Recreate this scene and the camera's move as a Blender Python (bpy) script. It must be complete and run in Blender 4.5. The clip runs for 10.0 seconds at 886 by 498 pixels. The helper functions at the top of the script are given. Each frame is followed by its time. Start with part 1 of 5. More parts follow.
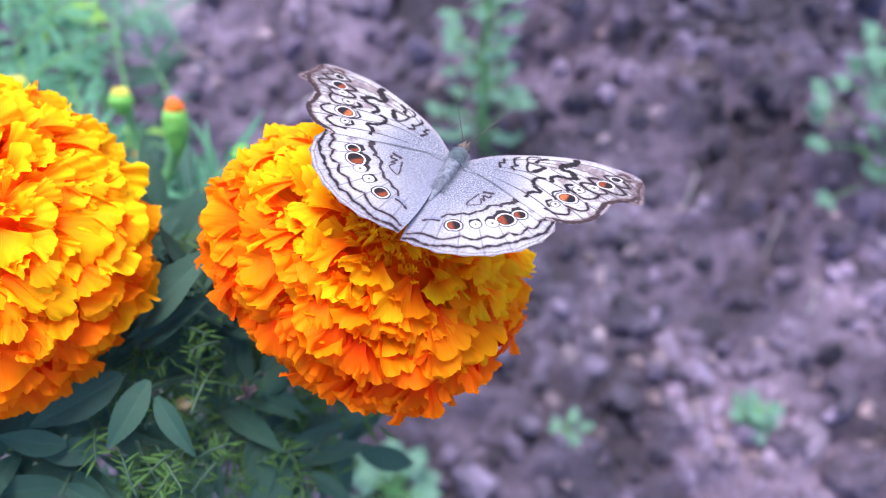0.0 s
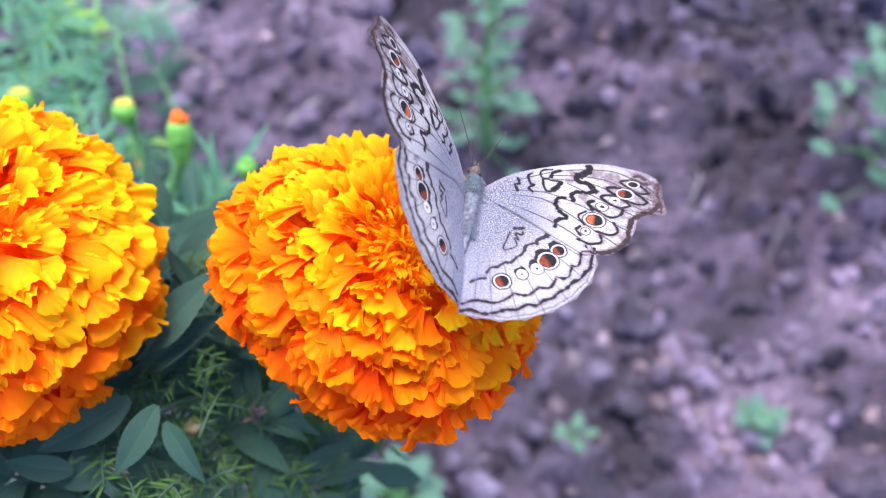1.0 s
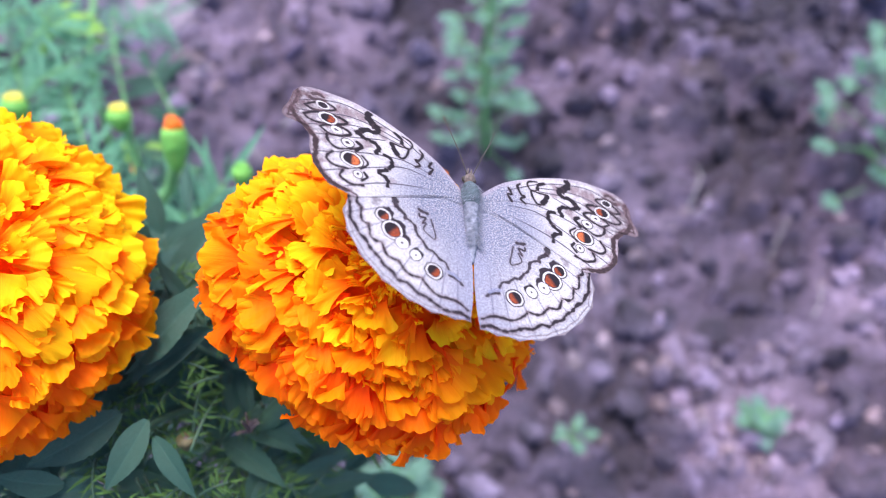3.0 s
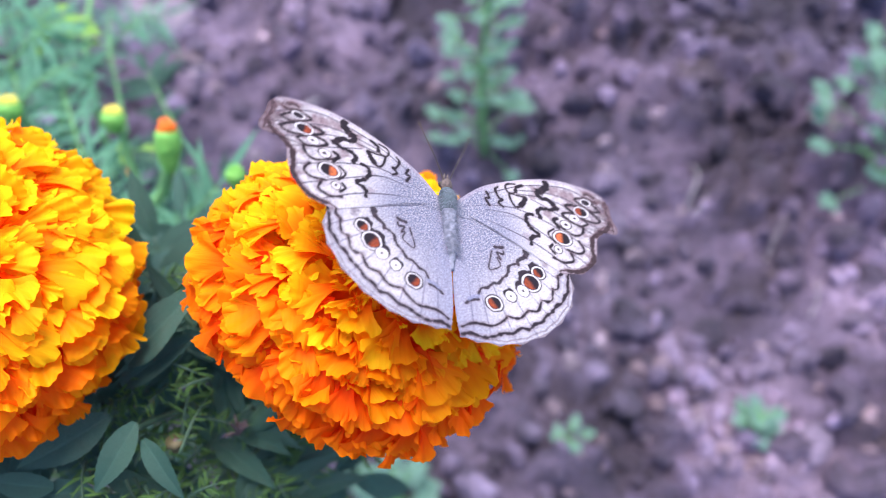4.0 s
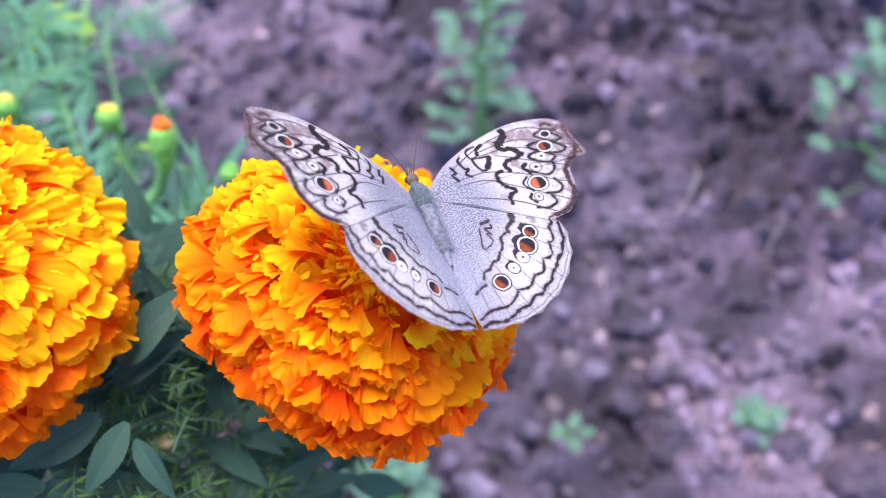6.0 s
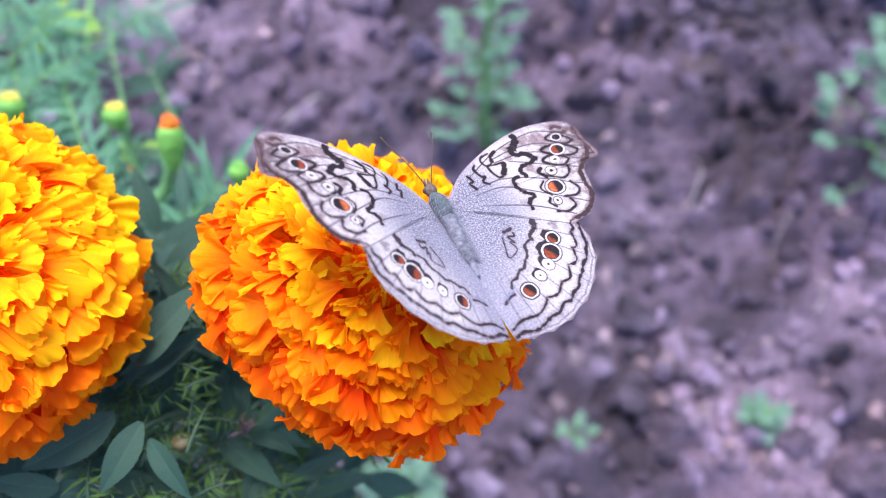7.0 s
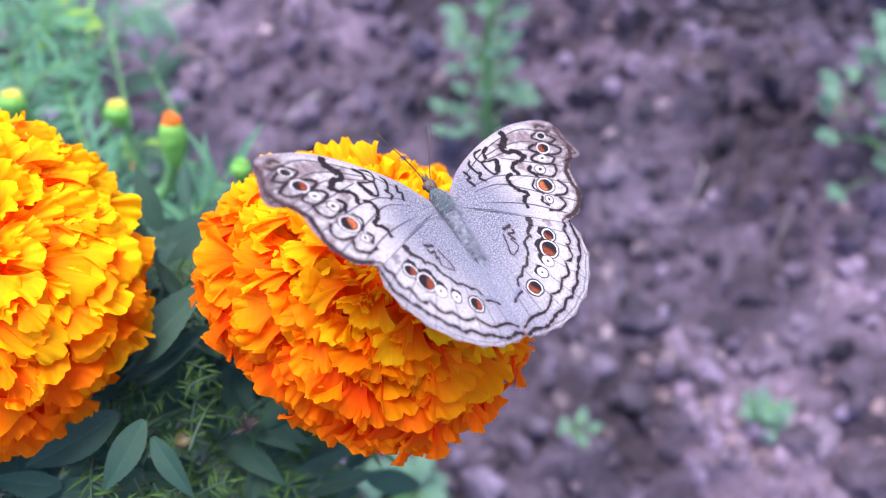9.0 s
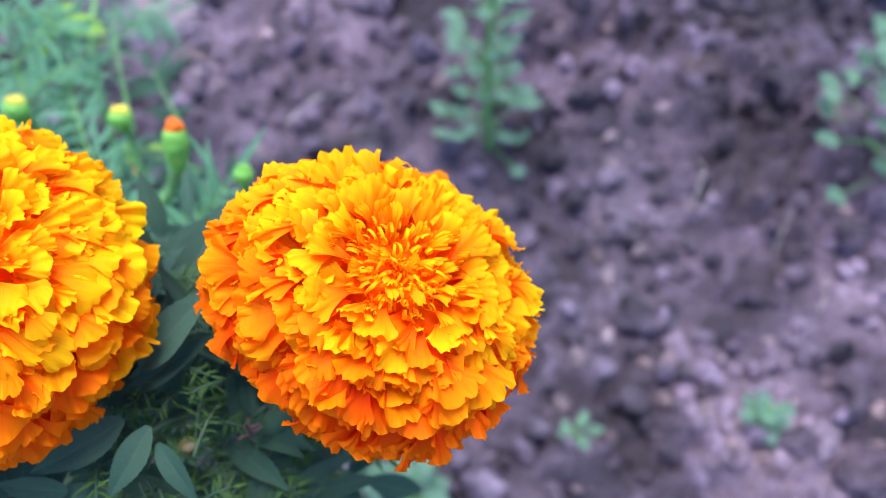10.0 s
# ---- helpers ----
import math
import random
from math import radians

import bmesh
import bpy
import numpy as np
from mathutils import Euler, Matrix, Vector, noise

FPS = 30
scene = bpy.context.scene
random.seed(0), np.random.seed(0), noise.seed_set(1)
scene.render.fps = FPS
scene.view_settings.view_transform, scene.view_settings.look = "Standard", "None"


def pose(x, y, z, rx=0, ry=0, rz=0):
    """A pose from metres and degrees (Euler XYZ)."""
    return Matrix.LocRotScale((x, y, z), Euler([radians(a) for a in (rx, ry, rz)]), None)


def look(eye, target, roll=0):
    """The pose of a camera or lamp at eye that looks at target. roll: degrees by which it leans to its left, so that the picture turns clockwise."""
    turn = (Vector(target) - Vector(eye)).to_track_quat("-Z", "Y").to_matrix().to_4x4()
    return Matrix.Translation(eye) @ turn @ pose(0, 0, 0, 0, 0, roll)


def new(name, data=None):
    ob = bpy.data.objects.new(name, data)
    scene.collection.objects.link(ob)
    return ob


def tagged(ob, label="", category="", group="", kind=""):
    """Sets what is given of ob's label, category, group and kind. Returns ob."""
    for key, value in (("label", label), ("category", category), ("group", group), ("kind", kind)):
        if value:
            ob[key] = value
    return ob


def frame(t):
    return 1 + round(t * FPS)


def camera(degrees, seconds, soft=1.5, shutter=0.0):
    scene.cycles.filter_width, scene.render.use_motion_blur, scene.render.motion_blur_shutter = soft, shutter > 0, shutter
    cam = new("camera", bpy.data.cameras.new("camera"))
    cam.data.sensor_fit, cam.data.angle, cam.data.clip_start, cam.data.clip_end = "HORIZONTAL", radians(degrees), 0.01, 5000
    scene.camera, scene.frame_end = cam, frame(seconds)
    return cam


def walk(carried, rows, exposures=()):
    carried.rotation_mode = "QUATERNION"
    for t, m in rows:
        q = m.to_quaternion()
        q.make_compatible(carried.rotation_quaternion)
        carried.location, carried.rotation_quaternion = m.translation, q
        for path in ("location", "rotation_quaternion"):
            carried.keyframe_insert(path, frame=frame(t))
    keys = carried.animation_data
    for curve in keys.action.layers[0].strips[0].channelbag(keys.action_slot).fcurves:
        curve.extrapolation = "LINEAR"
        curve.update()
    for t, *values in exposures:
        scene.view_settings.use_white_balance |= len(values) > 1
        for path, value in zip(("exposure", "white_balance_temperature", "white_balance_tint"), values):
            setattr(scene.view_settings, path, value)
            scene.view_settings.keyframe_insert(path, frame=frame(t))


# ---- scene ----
cam = camera(60, 10.0, soft=0.7, shutter=0.6)
cam.data.dof.use_dof = True
cam.data.dof.focus_distance = 0.140
cam.data.dof.aperture_fstop = 11
walk(cam, [
    (0, pose(-0.00034, -0.01144, 0.52431, 30.88, -0.81, 0.38)),
    (0.5, pose(-0.00117, -0.01016, 0.52526, 30.79, -0.77, 0.34)),
    (1, pose(-0.00280, -0.00591, 0.52532, 30.71, -0.74, 0.27)),
    (1.5, pose(-0.00244, -0.00475, 0.52438, 30.65, -0.67, 0.25)),
    (2, pose(-0.00147, -0.00455, 0.52476, 30.61, -0.63, 0.25)),
    (2.5, pose(-0.00118, -0.00271, 0.52493, 30.54, -0.58, 0.21)),
    (4, pose(0.00239, -0.00186, 0.52654, 30.39, -0.37, 0.17)),
    (4.5, pose(0.00484, -0.00249, 0.52790, 30.37, -0.33, 0.18)),
    (5, pose(0.00329, -0.00196, 0.52766, 30.31, -0.33, 0.15)),
    (5.5, pose(0.00475, -0.00154, 0.52648, 30.29, -0.27, 0.16)),
    (7, pose(0.00070, -0.00069, 0.52451, 30.12, -0.19, 0.03)),
    (7.5, pose(-0.00056, -0.00221, 0.52377, 30.09, -0.19, 0.07)),
    (8, pose(-0.00128, -0.00160, 0.52255, 30.05, -0.17, 0.02)),
    (8.5, pose(-0.00050, -0.00067, 0.52295, 30.00, -0.16, 0.07)),
    (9, pose(0.00039, -0.00044, 0.52413, 29.91, -0.05, 0.02)),
    (9.5, pose(0.00043, -0.00026, 0.52413, 29.92, -0.04, 0.02)),
    (10, pose(-0.00000, 0.00000, 0.52600, 30.00, -0.00, -0.00)),
], exposures=[(0, 1.38, 6350, 9), (3, 1.37, 6400, 11), (5.5, 1.36, 6450, 13), (9.2, 1.35, 6600, 13), (9.6, 1.25, 6400, 6), (10, 1.19, 6400, 5)])

# ---- light: open shade under a bright, hazy sky ----
world = bpy.data.worlds.new("sky")
scene.world = world
world.use_nodes = True
wn = world.node_tree
sky = wn.nodes.new("ShaderNodeTexSky")
sky.sky_type, sky.sun_disc = "NISHITA", False
sky.sun_elevation, sky.sun_rotation = radians(74), radians(-21)
wn.links.new(sky.outputs[0], wn.nodes["Background"].inputs[0])
wn.nodes["Background"].inputs[1].default_value = 0.15
sun = new("sun", bpy.data.lights.new("sun", "SUN"))
sun.data.energy, sun.data.angle, sun.data.color = 2.7, radians(40), (1.0, 0.94, 0.86)
sun.matrix_world = look((-0.10, 0.26, 1.0), (0, 0, 0))


# ---- materials ----
class Nodes:
    """A short hand for building one material."""

    def __init__(self, name, rough=0.6):
        self.m = bpy.data.materials.new(name)
        self.m.use_nodes = True
        self.t = self.m.node_tree
        self.b = self.t.nodes["Principled BSDF"]
        self.b.inputs["Roughness"].default_value = rough

    def add(self, kind, **inputs):
        n = self.t.nodes.new("ShaderNode" + kind)
        for k, v in inputs.items():
            key = k.replace("_", " ")
            if hasattr(v, "is_output"):
                self.t.links.new(v, n.inputs[key])
            else:
                n.inputs[key].default_value = v
        return n

    def noise(self, scale, detail=4.0, rough=0.6):
        co = self.t.nodes.new("ShaderNodeTexCoord")
        n = self.add("TexNoise", Scale=scale, Detail=detail, Roughness=rough)
        self.t.links.new(co.outputs["Object"], n.inputs["Vector"])
        return n.outputs["Fac"]

    def streaks(self, across, along):
        """Fine lines that run along a petal or leaf."""
        co = self.t.nodes.new("ShaderNodeTexCoord")
        mp = self.t.nodes.new("ShaderNodeMapping")
        mp.inputs["Scale"].default_value = (across, along, along)
        n = self.add("TexNoise", Scale=1.0, Detail=3.0, Roughness=0.6)
        self.t.links.new(co.outputs["Object"], mp.inputs["Vector"])
        self.t.links.new(mp.outputs[0], n.inputs["Vector"])
        return n.outputs["Fac"]

    def ramp(self, fac, *stops):
        r = self.t.nodes.new("ShaderNodeValToRGB")
        e = r.color_ramp.elements
        while len(e) < len(stops):
            e.new(0.5)
        for el, (p, c) in zip(e, stops):
            el.position, el.color = p, (*c, 1)
        self.t.links.new(fac, r.inputs[0])
        return r.outputs[0]

    def mix(self, fac, a, b, mode="MIX"):
        n = self.t.nodes.new("ShaderNodeMix")
        n.data_type, n.blend_type = "RGBA", mode
        for sock, v in ((n.inputs[0], fac), (n.inputs[6], a), (n.inputs[7], b)):
            if hasattr(v, "is_output"):
                self.t.links.new(v, sock)
            else:
                sock.default_value = v if isinstance(v, float) else (*v, 1)
        return n.outputs[2]

    def colour(self, c):
        self.t.links.new(c, self.b.inputs["Base Color"])
        return self

    def bump(self, fac, strength, dist):
        n = self.add("Bump", Strength=strength, Distance=dist, Height=fac)
        self.t.links.new(n.outputs[0], self.b.inputs["Normal"])
        return self

    def sheer(self, c, share):
        """Lets part of the light through a thin leaf or petal."""
        tr = self.t.nodes.new("ShaderNodeBsdfTranslucent")
        self.t.links.new(c, tr.inputs[0])
        mx = self.t.nodes.new("ShaderNodeMixShader")
        mx.inputs[0].default_value = share
        out = self.t.nodes["Material Output"]
        self.t.links.new(self.b.outputs[0], mx.inputs[1])
        self.t.links.new(tr.outputs[0], mx.inputs[2])
        self.t.links.new(mx.outputs[0], out.inputs[0])
        return self


def object_random(n):
    return n.t.nodes.new("ShaderNodeObjectInfo").outputs["Random"]


def soil_material(name, dark, mid, light):
    n = Nodes(name, 0.9)
    big = n.ramp(n.noise(9, 3), (0.38, dark), (0.5, mid), (0.64, light))
    crust = n.ramp(n.noise(4.5, 2), (0.47, (0.0, 0.0, 0.0)), (0.62, (0.75, 0.75, 0.75)))
    big = n.mix(crust, big, n.mix(0.5, light, tuple(1.15 * k for k in light)))
    def patch(x, y, wide):
        """A blotch of that reach with a ragged edge."""
        gap = n.t.nodes.new("ShaderNodeVectorMath")
        gap.operation = "DISTANCE"
        n.t.links.new(n.t.nodes.new("ShaderNodeNewGeometry").outputs["Position"], gap.inputs[0])
        gap.inputs[1].default_value = (x, y, 0.0)
        ragged = n.t.nodes.new("ShaderNodeMath")
        ragged.operation = "MULTIPLY_ADD"
        n.t.links.new(n.noise(14, 3), ragged.inputs[0])
        ragged.inputs[1].default_value = 0.16
        n.t.links.new(gap.outputs["Value"], ragged.inputs[2])
        return n.ramp(ragged.outputs[0], (wide, (1.0, 1.0, 1.0)), (wide + 0.10, (0.0, 0.0, 0.0)))

    # four paler patches and one darker one, placed to fit the camera's view
    lightish = None
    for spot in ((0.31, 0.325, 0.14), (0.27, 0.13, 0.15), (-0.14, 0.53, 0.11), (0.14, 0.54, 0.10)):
        lightish = patch(*spot) if lightish is None else n.mix(1.0, lightish, patch(*spot), "LIGHTEN")
    big = n.mix(1.0, big, n.mix(lightish, (0.74, 0.74, 0.79), (1.38, 1.31, 1.32)), "MULTIPLY")
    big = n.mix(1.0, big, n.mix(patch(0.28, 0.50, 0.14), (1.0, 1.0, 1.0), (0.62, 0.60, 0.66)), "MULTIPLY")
    mottle = n.ramp(n.noise(2.3, 3), (0.36, (0.84, 0.85, 0.88)), (0.5, (1.0, 0.99, 1.0)), (0.64, (1.14, 1.12, 1.12)))
    big = n.mix(1.0, big, mottle, "MULTIPLY")
    isle = n.t.nodes.new("ShaderNodeNewGeometry").outputs["Random Per Island"]
    big = n.mix(1.0, big, n.ramp(isle, (0.0, (0.45, 0.44, 0.46)), (1.0, (1.65, 1.58, 1.65))), "MULTIPLY")
    fine = n.ramp(n.noise(160, 5), (0.32, (0.45, 0.42, 0.43)), (0.68, (1.3, 1.25, 1.27)))
    n.colour(n.mix(1.0, big, fine, "MULTIPLY"))
    return n.bump(n.noise(260, 6, 0.7), 0.7, 0.004).m


def petal_material():
    n = Nodes("marigold_petal", 0.62)
    at = n.t.nodes.new("ShaderNodeAttribute")
    at.attribute_name = "along"
    # the red towards the base is part pigment, part crease shade painted in
    c = n.ramp(at.outputs["Fac"], (0.26, (0.90, 0.075, 0.001)), (0.46, (0.97, 0.20, 0.002)), (0.66, (0.99, 0.40, 0.003)), (0.89, (1.0, 0.66, 0.006)))
    v = n.ramp(object_random(n), (0.0, (0.97, 0.82, 0.8)), (1.0, (1.0, 1.15, 1.1)))
    c = n.mix(1.0, c, v, "MULTIPLY")
    n.colour(c)
    n.b.inputs["Specular IOR Level"].default_value = 0.10
    ribs = n.streaks(1000, 60)
    c = n.mix(1.0, c, n.ramp(ribs, (0.3, (0.98, 0.90, 0.9)), (0.7, (1.0, 1.06, 1.05))), "MULTIPLY")
    n.colour(c)
    n.bump(ribs, 0.32, 0.0009)
    return n.sheer(n.mix(1.0, c, (1.0, 0.50, 0.35), "MULTIPLY"), 0.48).m


def leaf_material(name, dark, light, share=0.15, rough=0.5):
    n = Nodes(name, rough)
    n.b.inputs["Specular IOR Level"].default_value = 0.28
    c = n.ramp(n.noise(90, 4), (0.3, dark), (0.7, light))
    v = n.ramp(object_random(n), (0.0, (0.8, 0.82, 0.85)), (1.0, (1.15, 1.15, 1.1)))
    c = n.mix(1.0, c, v, "MULTIPLY")
    rib = n.t.nodes.new("ShaderNodeAttribute")
    rib.attribute_name = "rib"
    c = n.mix(n.ramp(rib.outputs["Fac"], (0.0, (0.0, 0.0, 0.0)), (1.0, (0.22, 0.22, 0.22))), c, tuple(min(0.6, 1.6 * k + 0.01) for k in light))
    n.colour(c)
    n.bump(n.noise(400, 3), 0.4, 0.0008)
    return n.sheer(c, share).m


def plain_material(name, a, b, scale=300, rough=0.6, bump=0.3):
    n = Nodes(name, rough)
    n.colour(n.ramp(n.noise(scale, 4), (0.3, a), (0.7, b)))
    return n.bump(n.noise(scale * 2, 3), bump, 0.0006).m


def wing_material():
    n = Nodes("wing_scales", 0.75)
    at = n.t.nodes.new("ShaderNodeVertexColor")
    at.layer_name = "pattern"
    g = n.ramp(n.noise(2600, 2, 0.8), (0.3, (0.66, 0.66, 0.70)), (0.7, (1.26, 1.26, 1.26)))
    c = n.mix(1.0, at.outputs[0], g, "MULTIPLY")
    n.colour(c)
    n.b.inputs["Specular IOR Level"].default_value = 0.15
    n.bump(n.noise(2200, 2), 0.25, 0.0002)
    return n.sheer(c, 0.10).m


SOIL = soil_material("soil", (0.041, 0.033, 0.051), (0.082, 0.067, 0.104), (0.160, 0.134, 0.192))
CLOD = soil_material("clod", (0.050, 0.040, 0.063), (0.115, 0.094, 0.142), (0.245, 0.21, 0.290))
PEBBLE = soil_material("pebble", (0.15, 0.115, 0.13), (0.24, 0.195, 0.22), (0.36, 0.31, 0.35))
PETAL = petal_material()
HEART = plain_material("floret_heart", (0.72, 0.07, 0.001), (0.85, 0.14, 0.003), 300, 1.0)
HEART.node_tree.nodes["Principled BSDF"].inputs["Specular IOR Level"].default_value = 0.05
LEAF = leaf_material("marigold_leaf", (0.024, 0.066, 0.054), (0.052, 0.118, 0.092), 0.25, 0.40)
PALE_LEAF = leaf_material("pale_leaf", (0.07, 0.22, 0.14), (0.21, 0.46, 0.31), 0.4)
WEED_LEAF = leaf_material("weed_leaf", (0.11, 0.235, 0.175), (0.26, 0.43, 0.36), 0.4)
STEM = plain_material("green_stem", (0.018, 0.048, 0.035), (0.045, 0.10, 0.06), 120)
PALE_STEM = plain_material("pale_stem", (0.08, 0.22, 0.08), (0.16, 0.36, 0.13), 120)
CALYX = plain_material("calyx", (0.09, 0.30, 0.05), (0.20, 0.48, 0.09), 150)
BUD_YELLOW = plain_material("yellow_bud", (0.5, 0.42, 0.04), (0.75, 0.68, 0.12), 400)
BUD_ORANGE = plain_material("orange_bud", (0.7, 0.10, 0.006), (0.85, 0.22, 0.01), 400)
STRAW = plain_material("dry_straw", (0.30, 0.27, 0.30), (0.48, 0.44, 0.47), 200)
DRY = plain_material("withered", (0.045, 0.028, 0.034), (0.12, 0.08, 0.085), 300)
WING = wing_material()
FUR = plain_material("grey_fur", (0.042, 0.058, 0.072), (0.11, 0.14, 0.17), 1500, 0.9, 0.8)
FUR_PALE = plain_material("pale_fur", (0.10, 0.105, 0.145), (0.25, 0.25, 0.325), 1100, 0.9, 0.8)
FUR_BROWN = plain_material("brown_fur", (0.06, 0.045, 0.045), (0.18, 0.13, 0.12), 1500, 0.9, 0.8)
HORN = plain_material("dark_horn", (0.02, 0.014, 0.012), (0.07, 0.05, 0.04), 1500, 0.5)


# ---- small builders ----
def mesh_of(name, bm, material, smooth=True):
    me = bpy.data.meshes.new(name)
    bm.to_mesh(me)
    bm.free()
    me.materials.append(material)
    if smooth:
        me.polygons.foreach_set("use_smooth", [True] * len(me.polygons))
    return me


def part(name, bm, material, parent, label="", smooth=True):
    me = bm if isinstance(bm, bpy.types.Mesh) else mesh_of(name, bm, material, smooth)
    ob = new(name, me)
    ob.parent = parent
    if label:
        ob["label"] = label
    return ob


def arc(points, steps=8):
    """A smooth line through a few points (Catmull-Rom)."""
    p = [Vector(a) for a in points]
    p = [2 * p[0] - p[1], *p, 2 * p[-1] - p[-2]]
    out = []
    for i in range(1, len(p) - 2):
        for k in range(steps):
            t = k / steps
            a, b, c, d = p[i - 1 : i + 3]
            out.append(0.5 * (2 * b + (c - a) * t + (2 * a - 5 * b + 4 * c - d) * t**2 + (3 * b - a - 3 * c + d) * t**3))
    return out + [p[-2]]


def tube(bm, line, radii, sides=8, uneven=0.0):
    """A closed tube along a line; radii at its start and end, or one for each point."""
    n = len(line)
    if len(radii) != n:
        radii = [radii[0] + (radii[-1] - radii[0]) * i / (n - 1) for i in range(n)]
    rings, side = [], None
    for i, c in enumerate(line):
        d = (line[min(i + 1, n - 1)] - line[max(i - 1, 0)]).normalized()
        side = (side - d * side.dot(d)).normalized() if side else d.orthogonal().normalized()
        up = d.cross(side)
        rings.append([])
        for k in range(sides):
            a = 2 * math.pi * k / sides
            r = radii[i] * (1 + uneven * noise.noise(c * 400 + Vector((k, 0, 0))))
            rings[-1].append(bm.verts.new(c + r * (math.cos(a) * side + math.sin(a) * up)))
    for r0, r1 in zip(rings, rings[1:]):
        for k in range(sides):
            bm.faces.new((r0[k], r0[(k + 1) % sides], r1[(k + 1) % sides], r1[k]))
    bm.faces.new(rings[0][::-1])
    bm.faces.new(rings[-1])
    return bm


def frame_of(direction, up):
    """A turn whose y runs along direction and whose z is as near to up as can be."""
    y = Vector(direction).normalized()
    x = y.cross(Vector(up))
    x = x.normalized() if x.length > 1e-6 else y.orthogonal().normalized()
    return Matrix((x, y, x.cross(y))).transposed()


# ---- ground: one sheet, finely broken near the plants ----
def spread(u, fine, far):
    """Even steps within, ever wider ones out to the far edge."""
    return fine * u + math.copysign((far - fine) * max(0.0, abs(u) - 1) ** 3 / 1.5**3, u) if abs(u) > 1 else fine * u


def clod_bulge(p, scale, seed):
    """Rounded lumps packed side by side, with clefts between them."""
    q = p * scale + Vector((seed, 2 * seed, 0))
    q = q + 0.35 * Vector((noise.noise(q * 1.3), noise.noise(q * 1.3 + Vector((9, 0, 0))), 0))
    d = noise.voronoi(q)[0]
    tall = 0.35 + 0.65 * (0.5 + 0.5 * noise.cell(noise.voronoi(q)[1][0] * 7.3))
    return tall * max(0.0, 1 - (d[0] / 0.8) ** 2) * min(1.0, (d[1] - d[0]) * 5)


def soil_height(x, y):
    if abs(x) > 1.2 or abs(y - 0.38) > 1.1:
        return 0.01 * noise.noise(Vector((x, y, 0)) * 2) - 0.004
    p = Vector((x, y, 0.0))
    rough = max(0.25, min(1.0, 0.75 + 1.6 * noise.noise(p * 5 + Vector((4, 4, 0)))))
    h = 0.014 * noise.noise(p * 6)
    h += 0.036 * rough * clod_bulge(p, 26, 3.0) + 0.019 * rough * clod_bulge(p, 58, 8.0)
    h += 0.003 * noise.noise(p * 90) + 0.002 * noise.noise(p * 210)
    return h - 0.020


def make_ground():
    n = 500
    us = [-2.5 + 5 * i / n for i in range(n + 1)]
    xs = [spread(u, 0.62, 60) for u in us]
    ys = [0.38 + spread(u, 0.5, 60) for u in us]
    verts = [(x, y, soil_height(x, y)) for y in ys for x in xs]
    faces = [(j * (n + 1) + i, j * (n + 1) + i + 1, (j + 1) * (n + 1) + i + 1, (j + 1) * (n + 1) + i) for j in range(n) for i in range(n)]
    me = bpy.data.meshes.new("ground")
    me.from_pydata(verts, [], faces)
    me.materials.append(SOIL)
    me.polygons.foreach_set("use_smooth", [True] * len(me.polygons))
    return tagged(new("ground", me), "dug purplish brown soil, crumbly and uneven", "soil", kind="structure")


make_ground()


def lump(bm, centre, size, rng, levels=2):
    """One angular clod, squashed and dented."""
    made = bmesh.ops.create_icosphere(bm, subdivisions=levels, radius=1.0)["verts"]
    seed = Vector((rng.uniform(0, 90), rng.uniform(0, 90), rng.uniform(0, 90)))
    turn = Euler((rng.uniform(0, 6), rng.uniform(0, 6), rng.uniform(0, 6))).to_matrix()
    sq = Vector((rng.uniform(0.8, 1.25), rng.uniform(0.65, 1.0), rng.uniform(0.5, 0.8)))
    cuts = [(Vector((rng.gauss(0, 1), rng.gauss(0, 1), rng.gauss(0, 1))).normalized(), rng.uniform(0.55, 0.85)) for _ in range(9)]
    for v in made:
        d = v.co.copy()
        for nrm, off in cuts:
            over = d.dot(nrm) - off
            d = d - nrm * max(0.0, over)
        r = 1 + 0.25 * noise.noise(d * 1.1 + seed) + 0.18 * noise.noise(d * 2.7 + seed)
        c = turn @ Vector((d.x * sq.x, d.y * sq.y, d.z * sq.z)) * r * size
        v.co = Vector(centre) + c
    return bm


def make_crumbs(name, count, lo, hi, material, label, seed, levels=1):
    rng = random.Random(seed)
    base = bmesh.new()
    bmesh.ops.create_icosphere(base, subdivisions=levels, radius=1.0)
    unit = [v.co.copy() for v in base.verts]
    tris = [[v.index for v in f.verts] for f in base.faces]
    base.free()
    verts, faces = [], []
    for _ in range(count):
        x, y = rng.uniform(-0.55, 0.62), rng.uniform(-0.02, 0.88)
        s = lo * (hi / lo) ** (rng.random() ** 1.9)
        z = soil_height(x, y) + 0.25 * s
        seed_v = Vector((rng.uniform(0, 90), rng.uniform(0, 90), rng.uniform(0, 90)))
        turn = Euler((rng.uniform(0, 6), rng.uniform(0, 6), rng.uniform(0, 6))).to_matrix()
        sq = (rng.uniform(0.8, 1.3), rng.uniform(0.6, 1.0), rng.uniform(0.45, 0.8))
        k = len(verts)
        for d in unit:
            r = s * (1 + 0.5 * noise.noise(d * 1.2 + seed_v))
            c = turn @ Vector((d.x * sq[0], d.y * sq[1], d.z * sq[2])) * r
            verts.append((x + c.x, y + c.y, z + c.z))
        faces += [[k + i for i in t] for t in tris]
    me = bpy.data.meshes.new(name)
    me.from_pydata(verts, [], faces)
    me.materials.append(material)
    return tagged(new(name, me), label, "soil", kind="stuff")


